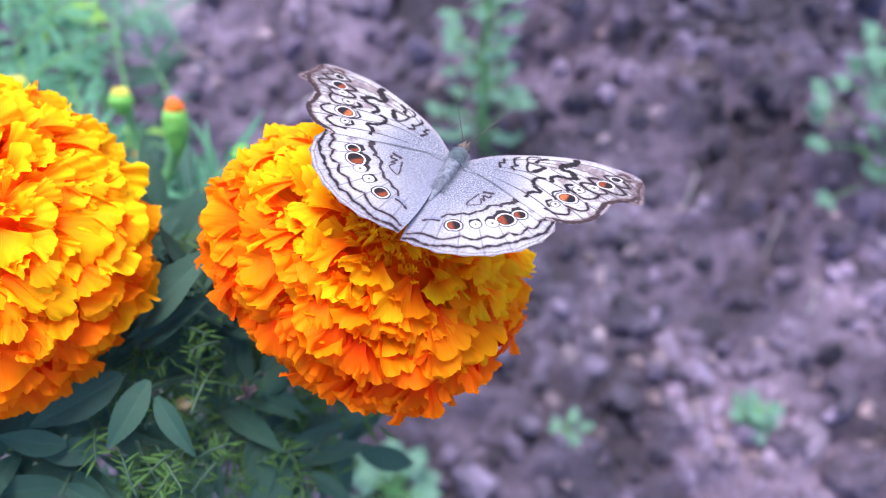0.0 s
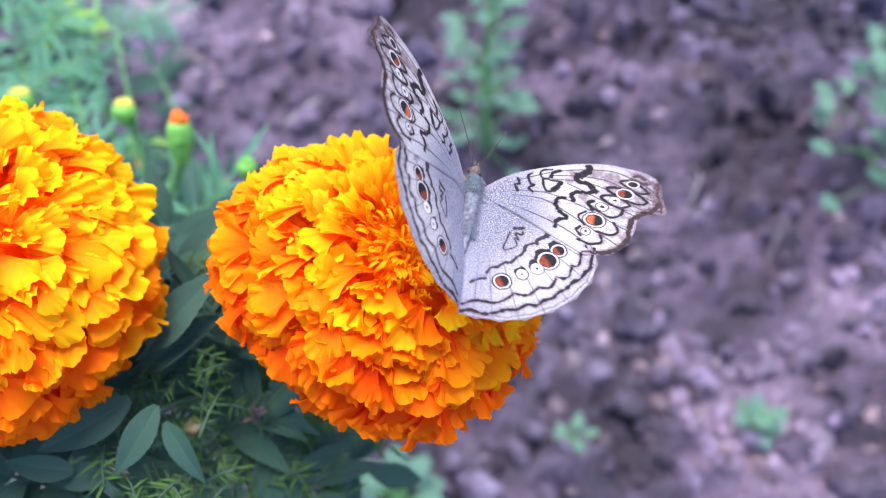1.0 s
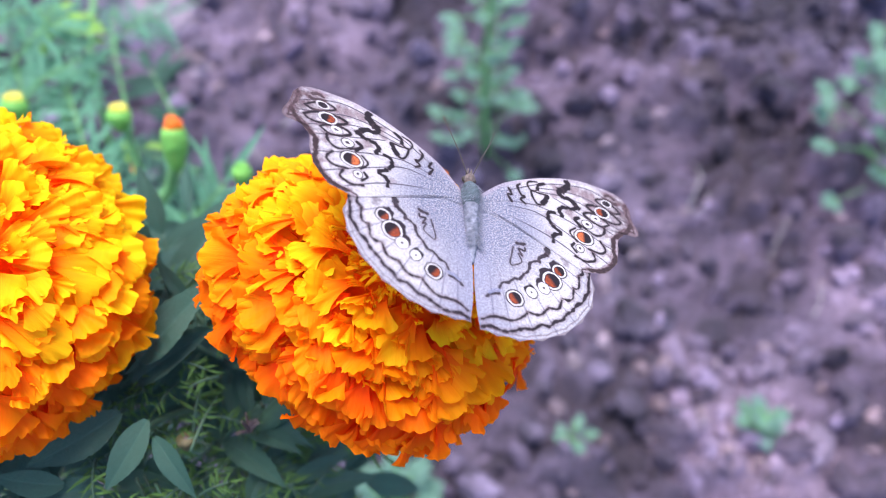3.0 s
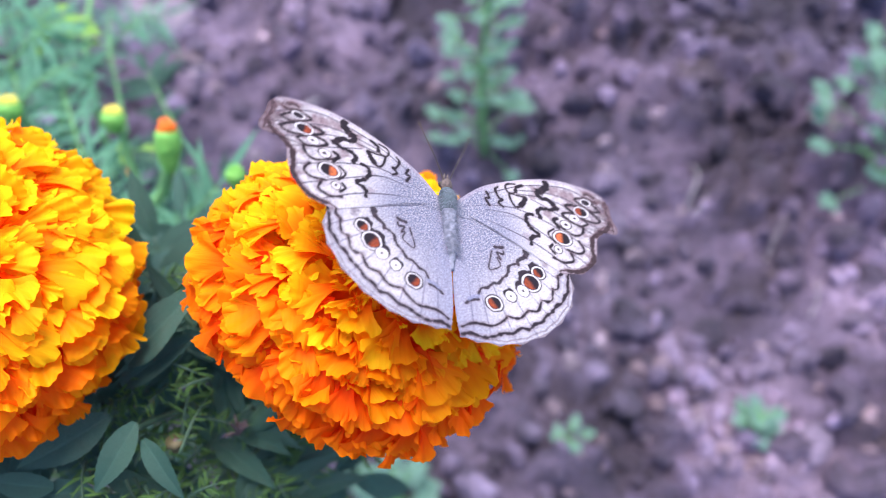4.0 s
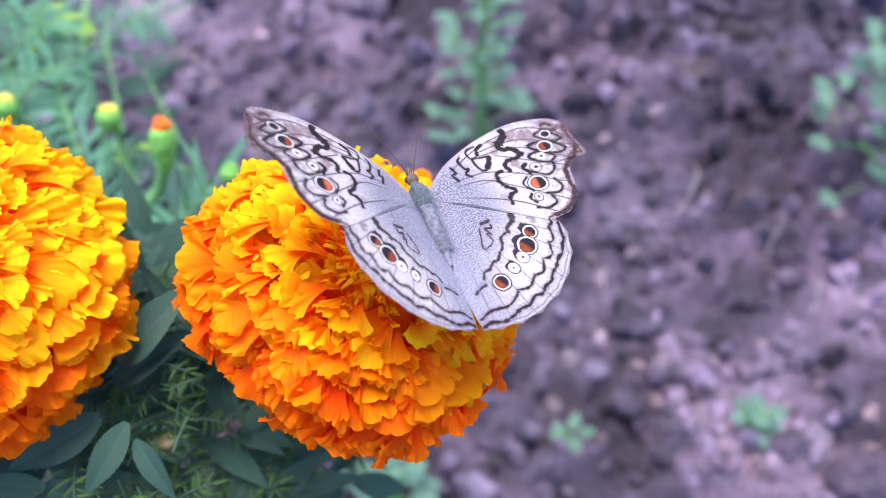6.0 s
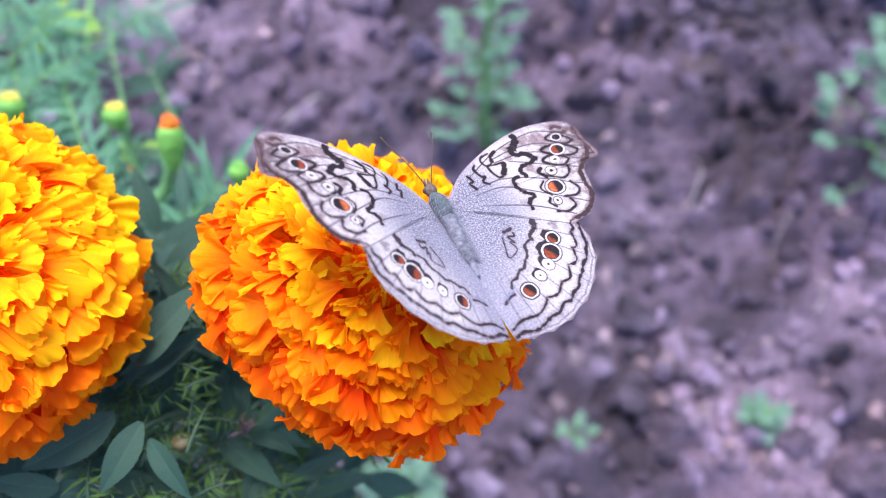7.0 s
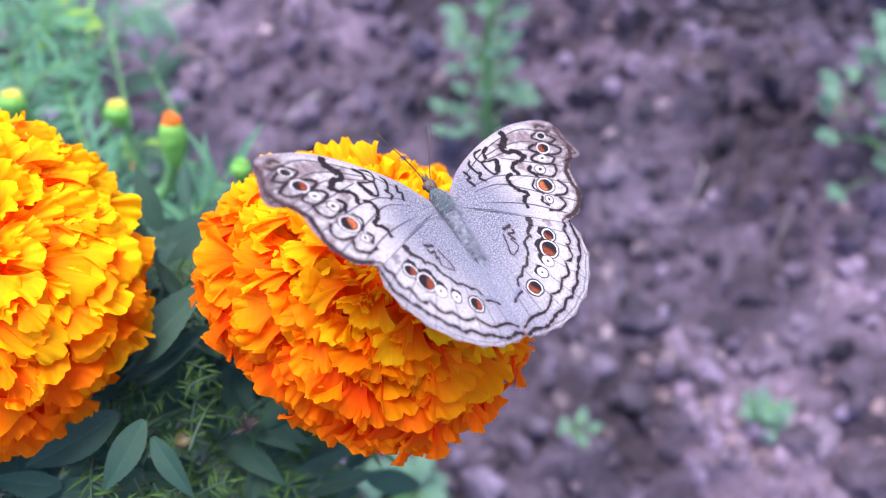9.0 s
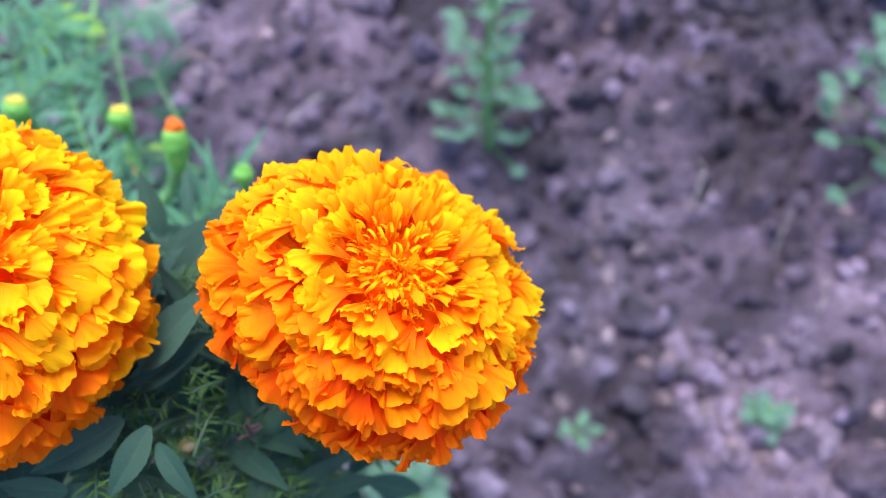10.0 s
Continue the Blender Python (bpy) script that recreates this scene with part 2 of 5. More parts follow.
make_crumbs("soil_crumbs", 7500, 0.002, 0.017, CLOD, "crumbs of dug greyish purple soil", 3)
make_crumbs("gravel", 520, 0.003, 0.011, PEBBLE, "pale brown and pinkish grit in the soil", 4)


def make_clods():
    rng = random.Random(11)
    for k in range(90):
        x, y = rng.uniform(-0.2, 0.55), rng.uniform(0.08, 0.72)
        s = rng.uniform(0.010, 0.021)
        ob = new("soil_clod", mesh_of("soil_clod", lump(bmesh.new(), (0, 0, 0), s, rng, 4), CLOD))
        ob.location = (x, y, soil_height(x, y) + 0.1 * s)
        tagged(ob, "hard angular clod of dry purplish soil", "clod", "clods on the soil")


make_clods()


def make_pebbles():
    rng = random.Random(12)
    for k in range(20):
        x, y = rng.uniform(0.07, 0.42), rng.uniform(0.11, 0.215)
        s = rng.uniform(0.005, 0.011)
        ob = new("pebble", mesh_of("pebble", lump(bmesh.new(), (0, 0, 0), s, rng, 3), PEBBLE))
        ob.location = (x, y, soil_height(x, y) + 0.25 * s)
        tagged(ob, "pale pinkish pebble lying on the soil", "pebble", "pebbles on the soil")


make_pebbles()


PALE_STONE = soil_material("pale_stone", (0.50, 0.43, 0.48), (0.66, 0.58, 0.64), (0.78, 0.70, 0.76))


def make_stone(x, y, size, seed, material=PEBBLE):
    rng = random.Random(seed)
    ob = new("stone", mesh_of("stone", lump(bmesh.new(), (0, 0, 0), size, rng, 4), material))
    ob.location = (x, y, soil_height(x, y) + 0.1 * size)
    tagged(ob, "pale greyish pink stone half sunk in the soil", "stone", "stones in the soil")


# some of these stand in for clods and a bright stretch of ground
for spot in ((-0.262, 0.553, 0.034, 6, PALE_STONE), (-0.231, 0.504, 0.015, 9, PALE_STONE), (0.237, 0.503, 0.024, 7), (0.331, 0.425, 0.021, 8), (-0.302, 0.575, 0.045, 1, PALE_STONE), (-0.37, 0.66, 0.05, 2), (-0.236, 0.515, 0.022, 3), (0.285, 0.555, 0.024, 4), (0.33, 0.52, 0.018, 5)):
    make_stone(*spot)

# ---- marigold blooms ----
def petal_mesh(seed, width, length, ruffle, tip_tone=1.0, base=0.12):
    """A fan-shaped ray floret, pleated along its length, with a frilled, notched end; y runs along it."""
    rng = random.Random(seed)
    nu, nv = 35, 11
    bm = bmesh.new()
    lay = bm.verts.layers.float.new("along")
    ph, big, fold_n = rng.uniform(0, 6.28), rng.uniform(1.0, 1.9), rng.uniform(2.6, 4.2)
    cuts = [(rng.uniform(-0.85, 0.85), rng.uniform(0.05, 0.13), rng.uniform(0.05, 0.13)) for _ in range(rng.choice((2, 3, 3, 4)))]
    skew, roll = rng.uniform(-0.12, 0.12), rng.choice((-0.25, 0.05, 0.25, 0.45, 0.6, 0.8))
    grid = []
    for j in range(nv):
        v = (j / (nv - 1)) ** 0.85
        w = width * (0.16 + 0.84 * min(1, v * 1.1) ** 1.3)
        row = []
        for i in range(nu):
            u = 2 * i / (nu - 1) - 1
            a = u * 1.15
            cut = sum(deep * max(0.0, 1 - abs(u - at) / wide) ** 1.3 for at, deep, wide in cuts)
            cut += 0.045 * noise.noise(Vector((u * 6, seed * 3.1, 0))) + 0.03 * noise.noise(Vector((u * 17, seed * 1.7, 4)))
            x = w * 0.5 * math.sin(a) / math.sin(1.15)
            y = length * v * (1 - cut * v**4 + skew * u * v) - (1 - math.cos(a)) * w * 0.50 * v
            wave = math.sin(big * math.pi * u + ph) + 0.35 * math.sin(2.3 * big * math.pi * u + 2 * ph)
            pleat = math.sin(fold_n * math.pi * u + 3 * ph + 0.6 * math.sin(2 * u + ph))
            frill = math.sin(6.0 * math.pi * u + ph + 1.5 * math.sin(3 * u + 2 * ph))
            z = ruffle * (0.12 * v + 0.88 * v**3.2) * wave + 0.00042 * v**1.8 * pleat + 0.00048 * v**9 * frill
            z += width * 0.10 * u * u * (1 - v) - length * roll * 0.30 * v**3.5
            y -= length * abs(roll) * 0.10 * v**4
            p = bm.verts.new((x, y, z))
            p[lay] = (base + (tip_tone - base) * v) * (1 - 0.05 * abs(u))
            row.append(p)
        grid.append(row)
    for j in range(nv - 1):
        for i in range(nu - 1):
            bm.faces.new((grid[j][i], grid[j][i + 1], grid[j + 1][i + 1], grid[j + 1][i]))
    return mesh_of("petal", bm, PETAL)


# one petal in three tones; the two oranger sets paint in shade
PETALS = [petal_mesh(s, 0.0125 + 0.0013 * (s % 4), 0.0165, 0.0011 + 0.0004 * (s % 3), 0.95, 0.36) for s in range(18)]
HALF_SHADED = [petal_mesh(90 + s, 0.0132 + 0.0015 * (s % 4), 0.0165, 0.0011 + 0.0004 * (s % 3), 0.70, 0.25) for s in range(14)]
SHADED = [petal_mesh(20 + s, 0.0132 + 0.0015 * (s % 4), 0.0165, 0.0012 + 0.0004 * (s % 3), 0.53) for s in range(14)]
FLORETS = [petal_mesh(40 + s, 0.0034 + 0.0010 * (s % 3), 0.0125, 0.0007, 0.95, 0.45) for s in range(8)]


def curl_mesh(seed):
    """A narrow, rolled floret of the middle, its end curling in."""
    rng = random.Random(seed)
    bm, rows = bmesh.new(), []
    lay = bm.verts.layers.float.new("along")
    turn, wide = rng.uniform(2.5, 7.5), rng.uniform(0.00018, 0.00042)
    p, a = Vector((0, 0, 0)), 0.0
    for j in range(16):
        v = j / 15
        row = []
        for u in (-1, -0.4, 0.4, 1):
            w = wide * (0.6 + 0.5 * v) * u
            q = bm.verts.new((w, p.y, p.z + 0.0002 * u * u))
            q[lay] = 0.55 + 0.42 * v
            row.append(q)
        rows.append(row)
        a = turn * max(0.0, v - 0.45) ** 1.2 * 2
        p = p + Vector((0, math.cos(a), math.sin(a))) * 0.0007
    for r0, r1 in zip(rows, rows[1:]):
        for i in range(3):
            bm.faces.new((r0[i], r0[i + 1], r1[i + 1], r1[i]))
    return mesh_of("petal", bm, PETAL)


CURLS = [curl_mesh(70 + s) for s in range(9)]
EVEN = (1.0,) * 8
LIT_SIDE = Vector((0.05, 0.50, 0.86)).normalized()  # petals turned from this way get oranger, painting in the bloom's shade


def make_bloom(parent, centre, axis, radius, height, seed, lobes=EVEN, slide=0.0, shade_from=0.98, low=0.74, count=760, rim=114, skirt=()):
    """A double bloom: a hidden heart set with overlapping florets, from the middle out and down to the rim.
    lobes: its reach at eight points of the compass; low: how deep it hangs below its rim; skirt: where petals stick out
    under it, pushed out to fit the camera's view."""
    rng = random.Random(seed)
    reach = lambda az: float(np.interp((az / (2 * math.pi) % 1) * 8, range(9), (*lobes, lobes[0])))
    heart = bmesh.new()
    bmesh.ops.create_icosphere(heart, subdivisions=4, radius=1.0)
    for v in heart.verts:
        z = v.co.z
        v.co = Vector((v.co.x * radius * 0.76, v.co.y * radius * 0.76, z * height * (0.68 if z > 0 else 0.6 * low)))
    bloom = part("bloom", heart, HEART, parent, "full double orange bloom with frilled petals")
    z = Vector(axis).normalized()
    x = (Vector((1, 0, 0)) - z * z.x).normalized()
    bloom.matrix_basis = Matrix.Translation(centre) @ Matrix((x, z.cross(x), z)).transposed().to_4x4()
    golden = math.pi * (3 - math.sqrt(5))
    zz = Vector((0, 0, 1))
    verts, faces, tints = [], [], []

    def join(me, place):
        base = len(verts)
        verts.extend(place @ v.co for v in me.vertices)
        faces.extend([base + i for i in f.vertices] for f in me.polygons)
        tints.extend(a.value for a in me.attributes["along"].data)

    for k in range(count):
        f = (k + 0.5) / count
        phi = math.acos(1 - f * (1 - math.cos(radians(rim)))) + rng.uniform(-0.10, 0.10)
        az = k * golden + rng.uniform(-0.35, 0.35)
        rad = Vector((math.cos(az), math.sin(az), 0))
        n = (rad * math.sin(phi) + zz * math.cos(phi)).normalized()
        t = rad * math.cos(phi) - zz * math.sin(phi)
        lean = radians(float(np.interp(phi, (0, 0.35, 0.7, 1.1, 1.5, 1.9, 2.2), (4, 16, 38, 48, 46, 36, 22)))) + rng.uniform(-0.34, 0.34)
        d = n * math.cos(lean) + t * math.sin(lean)
        up = n * math.sin(lean) - t * math.cos(lean)
        side = n.cross(t)
        d = (d + rng.uniform(-0.38, 0.38) * side).normalized()
        up = (up + rng.uniform(-0.55, 0.55) * side).normalized()
        hz = height if phi < math.pi / 2 else height * low
        dip = 1 - 0.16 * max(0.0, 1 - phi / 0.55)
        wide = radius * (1.02 - 0.16 * max(0.0, phi - 1.40)) * (1 + (reach(az) - 1) * math.sin(min(phi, 1.57)))
        uneven = 1 + 0.05 * noise.noise(n * 2.6 + Vector((seed, 0, 0)))
        tip = Vector((n.x * wide, n.y * wide, n.z * hz * dip)) * rng.uniform(0.91, 1.05) * uneven
        tip.x += slide * max(0.0, phi - 1.2) * (1.0 if n.x * slide < 0 else 0.25)
        small = phi < 0.46
        off_lit_side = math.acos(max(-1.0, min(1.0, n.dot(LIT_SIDE)))) + rng.uniform(-0.15, 0.15)
        me = rng.choice(FLORETS if small else PETALS if off_lit_side < shade_from else HALF_SHADED if off_lit_side < shade_from + 0.40 else SHADED)
        s = rng.uniform(0.44, 0.76) * (0.9 if small else min(1.08, 0.74 + 0.3 * phi)) * radius / 0.035
        length = (0.0125 if small else 0.0165) * s
        place = Matrix.Translation(tip - d * length * 0.90) @ frame_of(d, up).to_4x4() @ Matrix.Diagonal((s, s, s, 1))
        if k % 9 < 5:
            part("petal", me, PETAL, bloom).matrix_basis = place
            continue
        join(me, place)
    for az in skirt:
        a = radians(az)
        rad = Vector((math.cos(a), math.sin(a), 0))
        d = (rad + zz * rng.uniform(-0.35, -0.1)).normalized()
        s = rng.uniform(0.8, 1.0)
        place = Matrix.Translation(rad * (radius * rng.uniform(1.29, 1.35) - 0.0165 * s) - zz * 0.22 * height) @ frame_of(d, zz + rad * 0.3).to_4x4() @ Matrix.Diagonal((s, s, s, 1))
        part("petal", rng.choice(SHADED), PETAL, bloom).matrix_basis = place
    for k in range(120):
        az, r = k * golden, 0.24 * radius * math.sqrt((k + 0.5) / 120)
        out = Vector((math.cos(az), math.sin(az), 0))
        d = (zz + out * (0.1 + 0.7 * k / 120) + 0.4 * Vector((rng.uniform(-1, 1), rng.uniform(-1, 1), 0))).normalized()
        place = Matrix.Translation(out * r + zz * (height * (0.84 + 0.05 * k / 120) - rng.uniform(0.0075, 0.010))) @ frame_of(d, -out + zz * 0.3).to_4x4()
        me = rng.choice(CURLS)
        if k % 3:
            join(me, place)
        else:
            part("petal", me, PETAL, bloom).matrix_basis = place
    rest = bpy.data.meshes.new("inner_petals")
    rest.from_pydata(verts, [], faces)
    rest.attributes.new("along", "FLOAT", "POINT").data.foreach_set("value", tints)
    rest.materials.append(PETAL)
    rest.polygons.foreach_set("use_smooth", [True] * len(rest.polygons))
    tagged(part("inner_petals", rest, PETAL, bloom), kind="stuff")
    return bloom


plant = tagged(new("marigold_plant"), "marigold plant with two large orange blooms and dark feathery leaves", "plant")
plant.location = (-0.05, 0.13, 0.0)
inv = plant.location.copy()


def local(p):
    return Vector(p) - inv


make_bloom(plant, local((-0.0162, 0.0728, 0.3770)), (0.38, -0.06, 0.92), 0.0348, 0.0265, 5, (1.06, 0.89, 0.865, 0.96, 1.0, 0.85, 0.94, 1.03), low=0.5, shade_from=1.12, rim=107, skirt=(38, 56, 66, 76, 86, 95))
make_bloom(plant, local((-0.0985, 0.0742, 0.3783)), (0.12, -0.12, 0.98), 0.0370, 0.032, 6, (0.98, 0.90, 0.96, 1.0, 1.0, 1.0, 1.0, 1.0), slide=-0.003, shade_from=1.2)

# ---- leaves, stems and buds ----
def leaflet_mesh(seed, toothed=True, slim=1.0):
    """A lance-shaped leaflet, one unit long, toothed, folded along its midrib and arched."""
    rng = random.Random(seed)
    n, bm, rows = 22, bmesh.new(), []
    lay = bm.verts.layers.float.new("rib")
    wide, arch, twist = slim * rng.uniform(0.26, 0.33), rng.uniform(0.08, 0.4) / min(1, slim + 0.2), rng.uniform(-0.5, 0.5) / slim
    sway = rng.uniform(-0.45, 0.45) if slim < 0.55 else rng.uniform(-0.12, 0.12)
    for j in range(n + 1):
        v = j / n
        w = wide * 0.5 * math.sin(math.pi * min(1, v * 0.96 + 0.03) ** 0.8) ** 0.9
        if toothed and 0 < j < n:
            w *= 1.035 if j % 2 else 0.975
        bend = -arch * v * v
        row = []
        for u in (-1, -0.55, -0.1, 0, 0.1, 0.55, 1):
            x, lift = w * u, 0.32 * abs(u) * w
            a = twist * v
            lead = 0.012 if toothed and abs(u) == 1 and j % 2 else 0.0
            q = bm.verts.new((x * math.cos(a) - lift * math.sin(a) + sway * v * v, v + lead, bend + lift * math.cos(a) + x * math.sin(a)))
            q[lay] = 1.0 if u == 0 else 0.0
            row.append(q)
        rows.append(row)
    for r0, r1 in zip(rows, rows[1:]):
        for i in range(6):
            bm.faces.new((r0[i], r0[i + 1], r1[i + 1], r1[i]))
    return bm


def leaflet_set(material, seed, slim):
    return [mesh_of("leaflet", leaflet_mesh(seed + k, True, slim), material) for k in range(6)]


LIME_LEAF = leaf_material("lime_leaf", (0.20, 0.42, 0.07), (0.38, 0.62, 0.15), 0.45)
FINE_LEAF = leaf_material("fine_leaf", (0.032, 0.088, 0.026), (0.105, 0.205, 0.055), 0.3)
LEAFLETS = {"lime": leaflet_set(LIME_LEAF, 400, 1.4), "fine": leaflet_set(FINE_LEAF, 300, 0.5), "near": leaflet_set(LEAF, 100, 1.0), "back": leaflet_set(PALE_LEAF, 200, 0.42)}
leaf_rng = random.Random(21)


def compound_leaf(owner, base, tip, pairs, size, kind=""):
    """A feathered leaf: a thin stalk with leaflets in pairs and one at its end."""
    rng, o = leaf_rng, owner.location
    a, b = Vector(base) - o, Vector(tip) - o
    span = b - a
    line = arc([a, a + span * 0.5 + Vector((0, 0, 0.10 * span.length)), b], 6)
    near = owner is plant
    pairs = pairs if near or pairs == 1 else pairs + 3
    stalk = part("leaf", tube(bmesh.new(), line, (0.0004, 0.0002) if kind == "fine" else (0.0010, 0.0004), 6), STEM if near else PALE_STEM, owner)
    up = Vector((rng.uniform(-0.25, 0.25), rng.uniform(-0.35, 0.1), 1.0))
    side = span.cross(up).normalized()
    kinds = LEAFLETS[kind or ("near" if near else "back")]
    spots = [(i, s) for i in range(pairs) for s in (1, -1)] + [(pairs, 0)]
    for i, s in spots:
        p = line[min(len(line) - 1, round((0.25 + 0.75 * i / pairs) * (len(line) - 1)))]
        d = span.normalized() * (0.55 if s else 1.0) + side * s + up * rng.uniform(-0.1, 0.25) + Vector([rng.uniform(-1, 1) * (0.5 if kind == "fine" else 0.15 if near else 0.42) for _ in range(3)])
        k = size * (rng.uniform(0.8, 1.15) if near else rng.uniform(0.5, 1.2)) * (0.75 if i == 0 else 1.0)
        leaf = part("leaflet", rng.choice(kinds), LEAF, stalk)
        leaf.matrix_basis = Matrix.Translation(p) @ frame_of(d, up).to_4x4() @ Matrix.Diagonal((k, k, k, 1))
    return stalk


def stem(owner, points, thick, thin, material=STEM, label=""):
    o = owner.location
    return part("stem", tube(bmesh.new(), arc([Vector(p) - o for p in points], 8), (thick, thin), 10, 0.08), material, owner, label)


def bud(owner, top, size, material, label, tall=1.0):
    """A closed bud: a ribbed green cup with the florets just showing."""
    o = owner.location
    cup, n = bmesh.new(), 14
    line = [Vector((0, 0, -2.3 * size * tall + 2.3 * size * tall * k / n)) for k in range(n + 1)]
    rs = [size * float(np.interp(k / n, (0, 0.25, 0.6, 0.85, 1), (0.35, 0.72, 1.0, 0.95, 0.8))) for k in range(n + 1)]
    tube(cup, line, rs, 16, 0.15)
    body = part("bud", cup, CALYX, owner, label)
    body.location = Vector(top) - o
    body.rotation_euler = (-0.55, 0.1, 0)
    for k in range(14):
        a = k * 2.4
        fl = bmesh.new()
        r = size * 0.58 * math.sqrt((k + 0.5) / 14)
        h = size * (0.55 - 0.25 * (r / size)) * (0.6 + 1.3 * abs(math.sin(7.0 * k + 1.0)) if material is BUD_ORANGE else 1.0)
        tube(fl, [Vector((r * math.cos(a), r * math.sin(a), z)) * (1 + 0.05 * i) for i, z in enumerate((-0.2 * size, 0.5 * h, h))], (size * 0.18, size * 0.2, size * 0.07), 6)
        part("floret", fl, material, body)
    return body


stem(plant, [(-0.0255, 0.0650, 0.3600), (-0.0439, 0.0560, 0.3374), (-0.0574, 0.0520, 0.2999), (-0.062, 0.085, 0.16), (-0.05, 0.13, -0.02)], 0.0028, 0.0034, STEM, "stout ribbed green flower stem")
stem(plant, [(-0.0990, 0.0750, 0.3560), (-0.1000, 0.0780, 0.3300), (-0.088, 0.09, 0.24), (-0.06, 0.12, 0.1), (-0.05, 0.13, -0.02)], 0.0027, 0.0034, STEM)


def lone_leaflet(stalk, base, tip):
    """One hanging leaflet with a place and reach of its own."""
    a, b = Vector(base) - plant.location, Vector(tip) - plant.location
    k = (b - a).length
    up = Vector((leaf_rng.uniform(-0.2, 0.2), -0.35, 1.0))
    leaf = part("leaflet", leaf_rng.choice(LEAFLETS["near"]), LEAF, stalk)
    leaf.matrix_basis = Matrix.Translation(a) @ frame_of(b - a, up).to_4x4() @ Matrix.Diagonal((k * 1.25, k, k, 1))


sprig = part("leaf", tube(bmesh.new(), arc([Vector(p) - plant.location for p in ((-0.0530, 0.0660, 0.3300), (-0.0600, 0.0600, 0.3420), (-0.0640, 0.0500, 0.3590), (-0.0655, 0.0440, 0.3620))], 8), (0.0011, 0.0005), 6), STEM, plant)
lone_leaflet(sprig, (-0.0612, 0.0480, 0.3689), (-0.0681, 0.0337, 0.3642))
lone_leaflet(sprig, (-0.0596, 0.0449, 0.3672), (-0.0508, 0.0336, 0.3629))
lone_leaflet(sprig, (-0.0684, 0.0505, 0.3658), (-0.0859, 0.0374, 0.3629))
lone_leaflet(sprig, (-0.0807, 0.0374, 0.3570), (-0.0936, 0.0364, 0.3623))
lone_leaflet(sprig, (-0.0726, 0.0371, 0.3557), (-0.0874, 0.0356, 0.3572))
lone_leaflet(sprig, (-0.0659, 0.0614, 0.3680), (-0.0515, 0.0719, 0.3820))
lone_leaflet(sprig, (-0.0686, 0.0584, 0.3620), (-0.0532, 0.0677, 0.3720))
lone_leaflet(sprig, (-0.0719, 0.0848, 0.3556), (-0.0657, 0.1037, 0.3549))
lone_leaflet(sprig, (-0.0561, 0.0702, 0.3660), (-0.0467, 0.0659, 0.3600))
lone_leaflet(sprig, (-0.0692, 0.0603, 0.3529), (-0.0763, 0.0679, 0.3550))
lone_leaflet(sprig, (-0.0649, 0.0586, 0.3497), (-0.0575, 0.0660, 0.3563))
lone_leaflet(sprig, (-0.0841, 0.0466, 0.3543), (-0.0956, 0.0520, 0.3597))
compound_leaf(plant, (-0.0512, 0.0675, 0.3560), (-0.0683, 0.0698, 0.3640), 7, 0.012)
compound_leaf(plant, (-0.0528, 0.0705, 0.3540), (-0.0592, 0.0777, 0.3640), 6, 0.011)
compound_leaf(plant, (-0.0600, 0.0680, 0.3430), (-0.0500, 0.0790, 0.3500), 5, 0.013)
compound_leaf(plant, (-0.0617, 0.0677, 0.3520), (-0.0736, 0.0667, 0.3580), 6, 0.011)
compound_leaf(plant, (-0.0550, 0.0660, 0.3274), (-0.0717, 0.0902, 0.3529), 4, 0.022)
compound_leaf(plant, (-0.0566, 0.0578, 0.3342), (-0.0692, 0.0729, 0.3602), 4, 0.022)
compound_leaf(plant, (-0.0494, 0.0529, 0.3313), (-0.0322, 0.0404, 0.3242), 4, 0.020)
compound_leaf(plant, (-0.0537, 0.0479, 0.3342), (-0.0655, 0.0339, 0.3377), 4, 0.020)
compound_leaf(plant, (-0.0529, 0.0610, 0.3130), (-0.0222, 0.0538, 0.2973), 4, 0.022)
compound_leaf(plant, (-0.0831, 0.0563, 0.3391), (-0.1039, 0.0499, 0.3470), 4, 0.022)
compound_leaf(plant, (-0.0905, 0.0383, 0.3345), (-0.0969, 0.0374, 0.3513), 3, 0.022)
compound_leaf(plant, (-0.0827, 0.0396, 0.3410), (-0.0844, 0.0287, 0.3463), 3, 0.020)
compound_leaf(plant, (-0.0748, 0.0596, 0.3179), (-0.1120, 0.0703, 0.3241), 4, 0.022)
compound_leaf(plant, (-0.0574, 0.0737, 0.3145), (-0.0768, 0.1266, 0.3278), 5, 0.022)
compound_leaf(plant, (-0.0735, 0.0917, 0.3133), (-0.0800, 0.1129, 0.3372), 4, 0.022)
compound_leaf(plant, (-0.0460, 0.0596, 0.3064), (-0.0563, 0.0837, 0.3318), 4, 0.020)
compound_leaf(plant, (-0.0624, 0.0491, 0.3234), (-0.0439, 0.0612, 0.3419), 4, 0.018)
compound_leaf(plant, (-0.0786, 0.0440, 0.3205), (-0.0904, 0.0644, 0.3322), 4, 0.020)


